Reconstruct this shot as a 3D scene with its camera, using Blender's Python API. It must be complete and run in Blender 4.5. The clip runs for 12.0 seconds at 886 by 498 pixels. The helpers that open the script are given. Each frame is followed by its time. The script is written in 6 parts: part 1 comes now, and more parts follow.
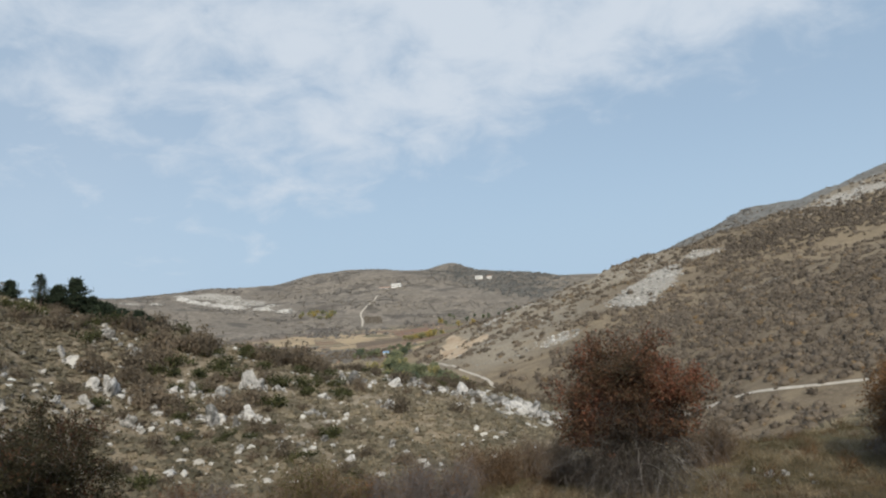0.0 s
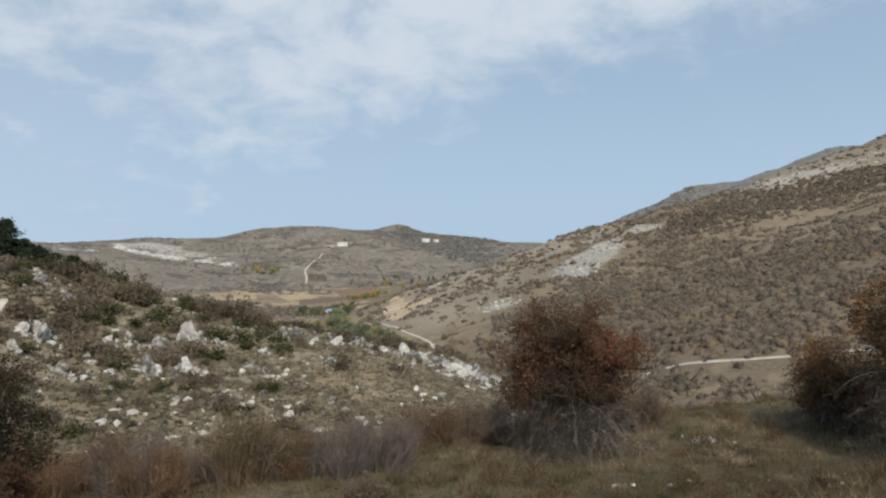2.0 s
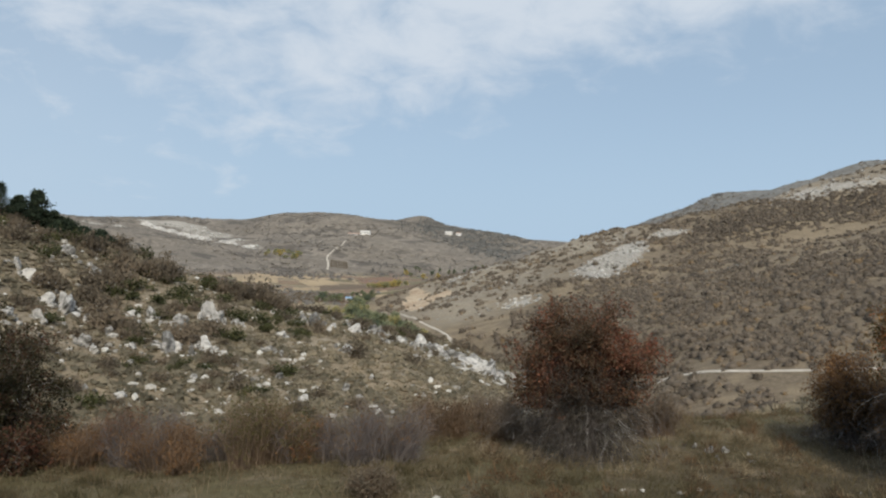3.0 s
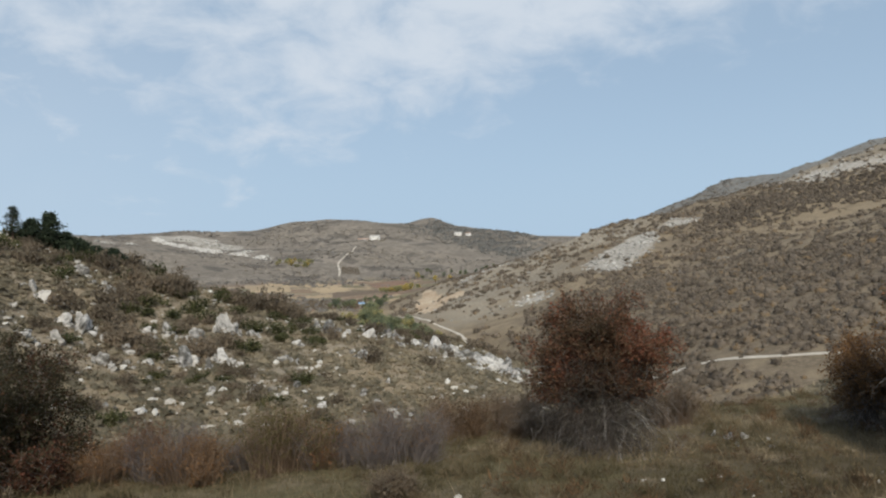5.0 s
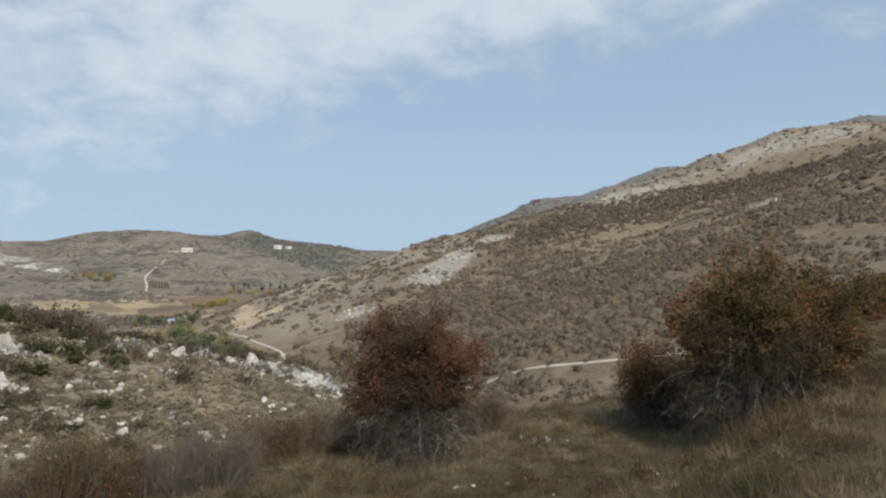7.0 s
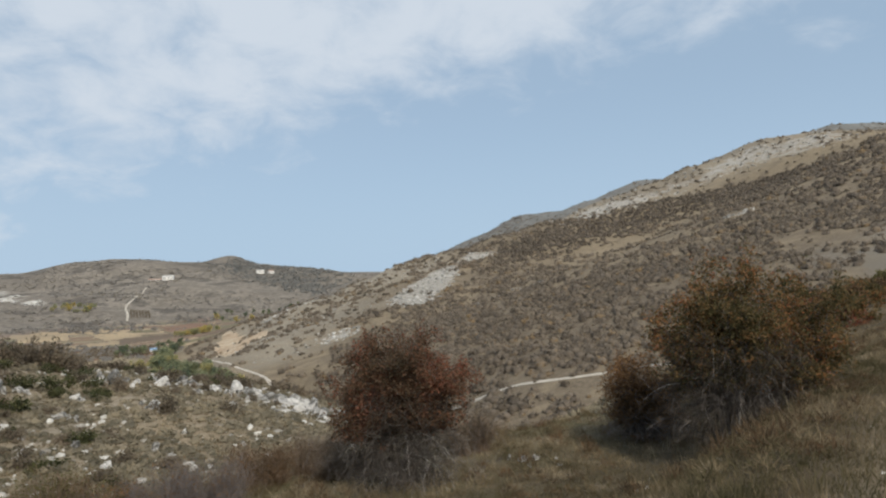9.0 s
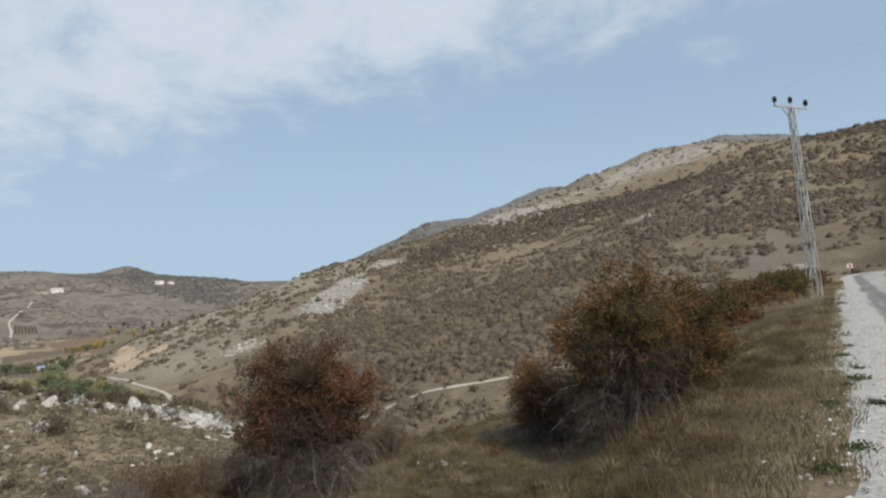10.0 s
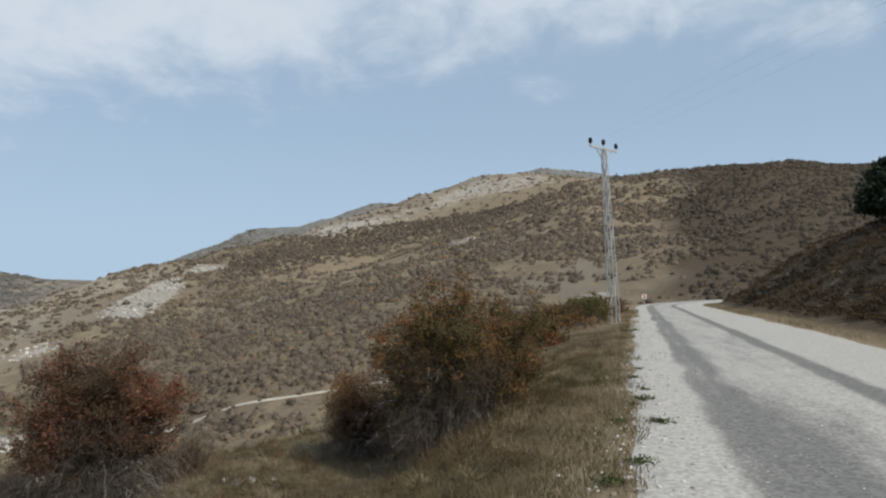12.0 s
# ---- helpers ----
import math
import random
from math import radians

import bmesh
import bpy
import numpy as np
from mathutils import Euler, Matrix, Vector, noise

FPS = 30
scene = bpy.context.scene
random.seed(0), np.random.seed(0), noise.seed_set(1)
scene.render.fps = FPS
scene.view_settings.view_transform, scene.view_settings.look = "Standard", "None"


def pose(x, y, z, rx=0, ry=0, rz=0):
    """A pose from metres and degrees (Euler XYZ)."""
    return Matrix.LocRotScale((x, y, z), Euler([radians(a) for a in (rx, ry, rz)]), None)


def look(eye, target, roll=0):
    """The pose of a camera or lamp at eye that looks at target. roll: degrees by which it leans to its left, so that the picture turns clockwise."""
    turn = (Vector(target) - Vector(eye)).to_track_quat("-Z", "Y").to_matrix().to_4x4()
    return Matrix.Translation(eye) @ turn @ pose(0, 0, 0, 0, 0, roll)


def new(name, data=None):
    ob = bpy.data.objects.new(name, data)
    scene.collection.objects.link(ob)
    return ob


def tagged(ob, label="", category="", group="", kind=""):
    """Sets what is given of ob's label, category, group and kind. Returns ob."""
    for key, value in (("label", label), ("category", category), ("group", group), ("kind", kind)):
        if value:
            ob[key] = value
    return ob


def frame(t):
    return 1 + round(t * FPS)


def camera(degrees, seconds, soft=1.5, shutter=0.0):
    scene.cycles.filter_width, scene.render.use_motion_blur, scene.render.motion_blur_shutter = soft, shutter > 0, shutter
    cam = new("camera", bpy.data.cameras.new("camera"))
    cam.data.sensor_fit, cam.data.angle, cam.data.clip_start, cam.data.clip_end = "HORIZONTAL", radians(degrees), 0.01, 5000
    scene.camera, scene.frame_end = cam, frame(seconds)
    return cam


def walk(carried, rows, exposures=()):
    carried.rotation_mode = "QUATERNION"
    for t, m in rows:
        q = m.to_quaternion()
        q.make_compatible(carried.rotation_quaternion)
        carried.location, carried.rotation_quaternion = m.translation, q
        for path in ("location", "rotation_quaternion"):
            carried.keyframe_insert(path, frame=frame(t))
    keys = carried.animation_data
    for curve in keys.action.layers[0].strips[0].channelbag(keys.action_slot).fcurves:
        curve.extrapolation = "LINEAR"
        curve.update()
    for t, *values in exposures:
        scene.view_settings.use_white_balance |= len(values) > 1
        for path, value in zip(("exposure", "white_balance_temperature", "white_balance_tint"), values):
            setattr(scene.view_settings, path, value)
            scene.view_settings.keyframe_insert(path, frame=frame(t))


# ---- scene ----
# ---- camera ----
cam = camera(64.67, 12.0, soft=2.2)
PATH = [
    (0.0, pose(-0.040, 0.061, 1.625, 94.85, 4.24, 0.36)),
    (0.5, pose(-0.086, 0.213, 1.597, 91.82, 1.18, 2.72)),
    (1.0, pose(-0.078, 0.173, 1.578, 90.74, 1.01, -0.55)),
    (1.5, pose(-0.093, 0.123, 1.589, 90.97, 0.13, -3.98)),
    (2.0, pose(-0.091, 0.109, 1.591, 91.56, 1.43, -4.10)),
    (2.5, pose(-0.082, 0.101, 1.583, 91.37, -1.29, -3.52)),
    (3.0, pose(-0.063, 0.141, 1.587, 91.00, -1.69, -2.36)),
    (4.8, pose(-0.038, 0.105, 1.574, 91.39, 1.16, -0.05)),
    (5.0, pose(-0.046, 0.075, 1.581, 91.09, 1.27, -1.47)),
    (5.5, pose(0.007, 0.109, 1.594, 92.32, 0.78, -9.03)),
    (6.0, pose(0.040, 0.056, 1.599, 93.82, 1.01, -17.19)),
    (6.5, pose(0.049, 0.037, 1.597, 93.46, 1.11, -21.49)),
    (7.0, pose(0.003, 0.039, 1.582, 91.95, 1.10, -15.99)),
    (7.2, pose(-0.027, 0.001, 1.583, 91.29, 1.21, -13.11)),
    (8.8, pose(-0.029, -0.024, 1.612, 93.44, 2.72, -15.46)),
    (9.0, pose(0.007, -0.003, 1.618, 93.46, 3.02, -17.29)),
    (9.5, pose(0.019, -0.014, 1.621, 94.23, 1.77, -19.85)),
    (10.0, pose(0.058, -0.014, 1.617, 93.59, 4.08, -24.69)),
    (10.5, pose(0.089, -0.003, 1.619, 92.73, 4.01, -28.25)),
    (11.0, pose(0.096, -0.042, 1.609, 93.03, 2.20, -34.71)),
    (11.5, pose(0.078, -0.049, 1.617, 93.83, 1.93, -37.81)),
    (12.0, pose(0.084, -0.028, 1.619, 94.07, 1.16, -38.90)),
]
walk(cam, PATH)

# ---- sky, sun and exposure ----
SUN_BEARING, SUN_HEIGHT = 176.0, 41.0
scene.view_settings.exposure = 0.0

world = bpy.data.worlds.new("hazy_sky")
scene.world = world
world.use_nodes = True
wt = world.node_tree
wt.nodes.clear()


def wn(kind, blend=""):
    node = wt.nodes.new(kind)
    if blend == "RGBA":
        node.data_type = blend
    elif blend:
        node.interpolation_type = blend
    return node


def wmath(op, a, b=None):
    node = wn("ShaderNodeMath")
    node.operation = op
    for slot, v in ((0, a), (1, b)):
        if v is None:
            continue
        if isinstance(v, (int, float)):
            node.inputs[slot].default_value = v
        else:
            wt.links.new(v, node.inputs[slot])
    return node.outputs[0]


sky = wn("ShaderNodeTexSky")
sky.sky_type, sky.sun_disc = "NISHITA", False
sky.sun_elevation, sky.sun_rotation = radians(SUN_HEIGHT), radians(SUN_BEARING)
sky.air_density, sky.dust_density, sky.ozone_density, sky.altitude = 1.0, 2.5, 1.6, 900
coord = wn("ShaderNodeTexCoord")
split = wn("ShaderNodeSeparateXYZ")
wt.links.new(coord.outputs["Generated"], split.inputs[0])
up = wmath("MAXIMUM", split.outputs[2], 0.02)
px = wmath("DIVIDE", split.outputs[0], wmath("ADD", up, 0.15))
py = wmath("DIVIDE", split.outputs[1], wmath("ADD", up, 0.15))
plane = wn("ShaderNodeCombineXYZ")
wt.links.new(px, plane.inputs[0])
wt.links.new(py, plane.inputs[1])
fine = wn("ShaderNodeTexNoise")
fine.inputs["Scale"].default_value, fine.inputs["Detail"].default_value, fine.inputs["Roughness"].default_value = 6.6, 9, 0.60
fine.inputs["Distortion"].default_value = 0.35
wide_noise = wn("ShaderNodeTexNoise")
wide_noise.inputs["Scale"].default_value, wide_noise.inputs["Detail"].default_value = 1.7, 4
puffs = wn("ShaderNodeCombineXYZ")
for slot in (0, 1):
    wt.links.new(wmath("DIVIDE", split.outputs[slot], wmath("ADD", up, 0.38)), puffs.inputs[slot])
for node in (fine, wide_noise):
    wt.links.new(puffs.outputs[0], node.inputs["Vector"])
# the cloud sheet ends along a line across the sky
along_edge = wmath("ADD", wmath("MULTIPLY", px, 0.837), wmath("MULTIPLY", py, 0.548))
edge_side = wmath("SUBTRACT", 2.12, along_edge)
thinning = wmath("MULTIPLY", wmath("MAXIMUM", wmath("SUBTRACT", edge_side, 0.95), 0.0), 0.38)
bank = wmath("MULTIPLY", wmath("SUBTRACT", wmath("MINIMUM", wmath("MAXIMUM", edge_side, -0.8), 0.8), thinning), 0.52)
low_sky = wmath("MULTIPLY", wmath("MINIMUM", wmath("SUBTRACT", split.outputs[2], 0.37), 0.0), 1.7)
amount = wmath("ADD", wmath("ADD", low_sky, wmath("ADD", wmath("MULTIPLY", fine.outputs["Fac"], 1.05), wmath("MULTIPLY", wide_noise.outputs["Fac"], 0.45))), bank)
cover = wn("ShaderNodeMapRange", "SMOOTHSTEP")
for slot, v in (("From Min", 0.62), ("From Max", 1.18), ("To Min", 0.0), ("To Max", 0.88)):
    cover.inputs[slot].default_value = v
wt.links.new(amount, cover.inputs["Value"])
# thin haze near the horizon
haze = wn("ShaderNodeMapRange", "SMOOTHSTEP")
for slot, v in (("From Min", 0.0), ("From Max", 0.30), ("To Min", 0.96), ("To Max", 0.68)):
    haze.inputs[slot].default_value = v
wt.links.new(split.outputs[2], haze.inputs["Value"])
veil = wn("ShaderNodeMix", "RGBA")
veil.inputs["B"].default_value = (5.1, 6.85, 8.75, 1)
wt.links.new(haze.outputs[0], veil.inputs["Factor"])
wt.links.new(sky.outputs[0], veil.inputs["A"])
mixed = wn("ShaderNodeMix", "RGBA")
mixed.inputs["B"].default_value = (7.75, 8.5, 9.4, 1)
# a thin milky sheet lies below the cloud bank, away from its edge
milk = wn("ShaderNodeMapRange", "SMOOTHSTEP")
for slot, v in (("From Min", -0.3), ("From Max", 2.4), ("To Min", 0.0), ("To Max", 0.20)):
    milk.inputs[slot].default_value = v
wt.links.new(edge_side, milk.inputs["Value"])
sheet_noise = wmath("MINIMUM", wmath("MAXIMUM", wmath("ADD", wmath("MULTIPLY", wmath("SUBTRACT", wide_noise.outputs["Fac"], 0.5), 1.6), 0.75), 0.2), 1.0)
whole = wmath("MAXIMUM", cover.outputs[0], wmath("MULTIPLY", milk.outputs[0], sheet_noise))
wt.links.new(whole, mixed.inputs["Factor"])
wt.links.new(veil.outputs["Result"], mixed.inputs["A"])
back = wn("ShaderNodeBackground")
back.inputs["Strength"].default_value = 0.085
wt.links.new(mixed.outputs["Result"], back.inputs["Color"])
wout = wn("ShaderNodeOutputWorld")
wt.links.new(back.outputs[0], wout.inputs["Surface"])

sun = new("sun", bpy.data.lights.new("sun", "SUN"))
sun.data.energy, sun.data.angle, sun.data.color = 3.6, radians(3.0), (1.0, 0.915, 0.765)
_a, _e = radians(SUN_BEARING), radians(SUN_HEIGHT)
sun.matrix_world = look((60 * math.sin(_a) * math.cos(_e), 60 * math.cos(_a) * math.cos(_e), 60 * math.sin(_e)), (0, 0, 0))


# ---- materials ----
def material(name, stops, scale, rough=0.9, bump=0.3, bump_scale=None, detail=6, tone=0.0, island=0.0, thing=0.0, metal=0.0, stretch=(1, 1, 1), wide=0.12, wide_amount=0.5, leaf=0.0):
    """A rough natural surface: a colour ramp over noise at two scales. tone: how far the 'tone' value of the mesh shifts the ramp; island, thing: the same for each loose piece and each object."""
    m = bpy.data.materials.new(name)
    m.use_nodes = True
    t = m.node_tree
    t.nodes.clear()

    def add(kind, operation="", attribute_name=""):
        node = t.nodes.new(kind)
        if operation:
            node.operation = operation
        if attribute_name:
            node.attribute_name = attribute_name
        return node

    def calc(op, a, b):
        node = add("ShaderNodeMath", operation=op)
        for slot, v in ((0, a), (1, b)):
            if isinstance(v, (int, float)):
                node.inputs[slot].default_value = v
            else:
                t.links.new(v, node.inputs[slot])
        return node.outputs[0]

    pos = add("ShaderNodeTexCoord")
    mapped = add("ShaderNodeMapping")
    mapped.inputs["Scale"].default_value = stretch
    t.links.new(pos.outputs["Object"], mapped.inputs[0])
    a, b = add("ShaderNodeTexNoise"), add("ShaderNodeTexNoise")
    a.inputs["Scale"].default_value, a.inputs["Detail"].default_value, a.inputs["Roughness"].default_value = scale, detail, 0.62
    b.inputs["Scale"].default_value, b.inputs["Detail"].default_value = scale * wide, 4
    for node in (a, b):
        t.links.new(mapped.outputs[0], node.inputs["Vector"])
    value = calc("ADD", calc("MULTIPLY", a.outputs["Fac"], 1 - wide_amount), calc("MULTIPLY", b.outputs["Fac"], wide_amount))
    value = calc("ADD", calc("MULTIPLY", calc("SUBTRACT", value, 0.5), 1.9), 0.5)
    if tone:
        at = add("ShaderNodeAttribute", attribute_name="tone")
        value = calc("ADD", value, calc("MULTIPLY", calc("SUBTRACT", at.outputs["Fac"], 0.5), tone))
    if island:
        g = add("ShaderNodeNewGeometry")
        value = calc("ADD", value, calc("MULTIPLY", calc("SUBTRACT", g.outputs["Random Per Island"], 0.5), island))
    if thing:
        o = add("ShaderNodeObjectInfo")
        value = calc("ADD", value, calc("MULTIPLY", calc("SUBTRACT", o.outputs["Random"], 0.5), thing))
    ramp_node = add("ShaderNodeValToRGB")
    els = ramp_node.color_ramp.elements
    while len(els) < len(stops):
        els.new(0.5)
    for el, (p, c) in zip(els, stops):
        el.position, el.color = p, (*c, 1)
    t.links.new(value, ramp_node.inputs[0])
    shader = add("ShaderNodeBsdfPrincipled")
    shader.inputs["Roughness"].default_value, shader.inputs["Metallic"].default_value = rough, metal
    shader.inputs["Specular IOR Level"].default_value = 0.25
    t.links.new(ramp_node.outputs[0], shader.inputs["Base Color"])
    if bump:
        n = add("ShaderNodeTexNoise")
        n.inputs["Scale"].default_value, n.inputs["Detail"].default_value = bump_scale or scale * 2, 6
        t.links.new(pos.outputs["Object"], n.inputs["Vector"])
        bn = add("ShaderNodeBump")
        bn.inputs["Strength"].default_value, bn.inputs["Distance"].default_value = bump, 0.4 / (bump_scale or scale * 2)
        t.links.new(n.outputs["Fac"], bn.inputs["Height"])
        t.links.new(bn.outputs[0], shader.inputs["Normal"])
    final = shader.outputs[0]
    if leaf:
        trans = add("ShaderNodeBsdfTranslucent")
        t.links.new(ramp_node.outputs[0], trans.inputs["Color"])
        mix = add("ShaderNodeMixShader")
        mix.inputs[0].default_value = leaf
        t.links.new(final, mix.inputs[1])
        t.links.new(trans.outputs[0], mix.inputs[2])
        final = mix.outputs[0]
    out = add("ShaderNodeOutputMaterial")
    t.links.new(final, out.inputs["Surface"])
    return m


def ground_material():
    """Dry upland ground: straw and olive grass, grey-brown heath, pale limestone, ochre soil and tilled fields, by the
    sheet's own cover values; far ground is greyed in place of haze.
    """
    m = bpy.data.materials.new("upland_ground")
    m.use_nodes = True
    t = m.node_tree
    t.nodes.clear()
    geo = t.nodes.new("ShaderNodeNewGeometry")

    def noise_at(scale, detail=6, rough=0.6):
        node = t.nodes.new("ShaderNodeTexNoise")
        node.inputs["Scale"].default_value, node.inputs["Detail"].default_value, node.inputs["Roughness"].default_value = scale, detail, rough
        t.links.new(geo.outputs["Position"], node.inputs["Vector"])
        return node.outputs["Fac"]

    def span(v, lo, hi):
        node = t.nodes.new("ShaderNodeMapRange")
        node.interpolation_type = "SMOOTHSTEP"
        node.inputs["From Min"].default_value, node.inputs["From Max"].default_value = lo, hi
        t.links.new(v, node.inputs["Value"])
        return node.outputs[0]

    def op(kind, a, b):
        node = t.nodes.new("ShaderNodeMath")
        node.operation = kind
        for slot, v in ((0, a), (1, b)):
            if isinstance(v, (int, float)):
                node.inputs[slot].default_value = v
            else:
                t.links.new(v, node.inputs[slot])
        return node.outputs[0]

    def mix(f, a, b):
        node = t.nodes.new("ShaderNodeMix")
        node.data_type = "RGBA"
        for slot, v in (("Factor", f), ("A", a), ("B", b)):
            if isinstance(v, tuple):
                node.inputs[slot].default_value = (*v, 1)
            else:
                t.links.new(v, node.inputs[slot])
        return node.outputs["Result"]

    def cover(name):
        node = t.nodes.new("ShaderNodeAttribute")
        node.attribute_name = name
        return node.outputs["Fac"]

    tiny, small, mid, big = noise_at(9.0, 8, 0.7), noise_at(1.1, 8, 0.65), noise_at(0.11, 8, 0.62), noise_at(0.013, 7, 0.6)
    straw = mix(span(tiny, 0.35, 0.65), (0.170, 0.135, 0.092), (0.285, 0.230, 0.160))
    olive = mix(span(tiny, 0.35, 0.65), (0.110, 0.108, 0.053), (0.205, 0.188, 0.096))
    heath = mix(span(small, 0.35, 0.68), (0.105, 0.084, 0.060), (0.205, 0.166, 0.122))
    drab = mix(span(small, 0.35, 0.65), (0.155, 0.125, 0.085), (0.255, 0.207, 0.143))
    ground = mix(span(op("ADD", small, op("MULTIPLY", mid, 0.6)), 0.68, 0.92), straw, drab)
    ground = mix(span(op("ADD", op("ADD", mid, op("MULTIPLY", small, 0.7)), op("MULTIPLY", cover("heath"), 0.6)), 0.86, 1.12), ground, heath)
    ground = mix(op("MULTIPLY", cover("green"), span(small, 0.3, 0.6)), ground, olive)
    # far-hill patches, kept pale and grey so that the colour carries the haze
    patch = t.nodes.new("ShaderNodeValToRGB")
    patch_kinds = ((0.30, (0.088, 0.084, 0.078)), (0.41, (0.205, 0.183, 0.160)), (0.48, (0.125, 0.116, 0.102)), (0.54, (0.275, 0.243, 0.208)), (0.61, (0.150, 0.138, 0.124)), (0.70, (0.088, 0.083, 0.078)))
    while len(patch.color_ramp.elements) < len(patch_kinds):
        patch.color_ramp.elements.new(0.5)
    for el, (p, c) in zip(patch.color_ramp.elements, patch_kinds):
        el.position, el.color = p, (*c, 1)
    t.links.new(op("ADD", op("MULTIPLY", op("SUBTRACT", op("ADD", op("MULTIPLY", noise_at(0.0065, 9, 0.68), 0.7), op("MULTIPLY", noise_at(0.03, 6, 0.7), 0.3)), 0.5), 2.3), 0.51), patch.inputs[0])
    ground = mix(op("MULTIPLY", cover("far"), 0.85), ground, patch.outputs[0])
    # grey tint: haze painted on the back range, plus the bare patch's own colour
    haze_and_bare = mix(span(mid, 0.35, 0.65), (0.125, 0.125, 0.118), (0.215, 0.212, 0.20))
    ground = mix(cover("haze_and_bare"), ground, haze_and_bare)
    crop = t.nodes.new("ShaderNodeValToRGB")
    crop.color_ramp.interpolation = "CONSTANT"
    kinds = ((0.0, (0.20, 0.135, 0.098)), (0.25, (0.37, 0.29, 0.19)), (0.42, (0.150, 0.112, 0.084)), (0.58, (0.26, 0.215, 0.145)), (0.72, (0.155, 0.148, 0.083)), (0.84, (0.22, 0.138, 0.100)))
    while len(crop.color_ramp.elements) < len(kinds):
        crop.color_ramp.elements.new(0.5)
    for el, (p, c) in zip(crop.color_ramp.elements, kinds):
        el.position, el.color = p, (*c, 1)
    t.links.new(cover("crop"), crop.inputs[0])
    ground = mix(op("MULTIPLY", cover("field"), span(mid, 0.25, 0.5)), ground, crop.outputs[0])
    light = mix(span(small, 0.3, 0.7), (0.205, 0.178, 0.138), (0.315, 0.28, 0.225))
    ground = mix(op("MULTIPLY", cover("light"), span(op("ADD", mid, op("MULTIPLY", small, 0.4)), 0.45, 0.75)), ground, light)
    # dark brown cover: verge, bank, and the shaded look painted on the east hillside
    earth_and_shade = mix(span(small, 0.3, 0.7), (0.046, 0.035, 0.025), (0.098, 0.075, 0.050))
    ground = mix(op("MULTIPLY", cover("earth_and_shade"), span(op("ADD", small, op("MULTIPLY", mid, 0.4)), 0.4, 0.7)), ground, earth_and_shade)
    soil = mix(span(op("ADD", op("MULTIPLY", small, 0.5), op("MULTIPLY", mid, 0.5)), 0.4, 0.6), (0.33, 0.235, 0.155), (0.48, 0.40, 0.30))
    ground = mix(span(op("ADD", cover("soil"), op("ADD", op("MULTIPLY", op("SUBTRACT", mid, 0.5), 2.2), op("MULTIPLY", op("SUBTRACT", small, 0.5), 0.8))), 0.62, 0.8), ground, soil)
    stone = mix(span(small, 0.3, 0.7), (0.21, 0.198, 0.175), (0.43, 0.41, 0.375))
    ground = mix(span(op("ADD", op("ADD", cover("rock"), op("MULTIPLY", op("SUBTRACT", small, 0.5), 0.9)), op("MULTIPLY", op("SUBTRACT", mid, 0.5), 0.9)), 0.46, 0.62), ground, stone)
    ground = mix(op("MULTIPLY", span(big, 0.42, 0.66), 0.3), ground, (0.10, 0.085, 0.07))
    shader = t.nodes.new("ShaderNodeBsdfPrincipled")
    shader.inputs["Roughness"].default_value, shader.inputs["Specular IOR Level"].default_value = 0.95, 0.1
    t.links.new(ground, shader.inputs["Base Color"])
    bump = t.nodes.new("ShaderNodeBump")
    bump.inputs["Strength"].default_value, bump.inputs["Distance"].default_value = 0.8, 0.25
    t.links.new(op("ADD", op("MULTIPLY", tiny, 0.25), small), bump.inputs["Height"])
    t.links.new(bump.outputs[0], shader.inputs["Normal"])
    out = t.nodes.new("ShaderNodeOutputMaterial")
    t.links.new(shader.outputs[0], out.inputs["Surface"])
    return m


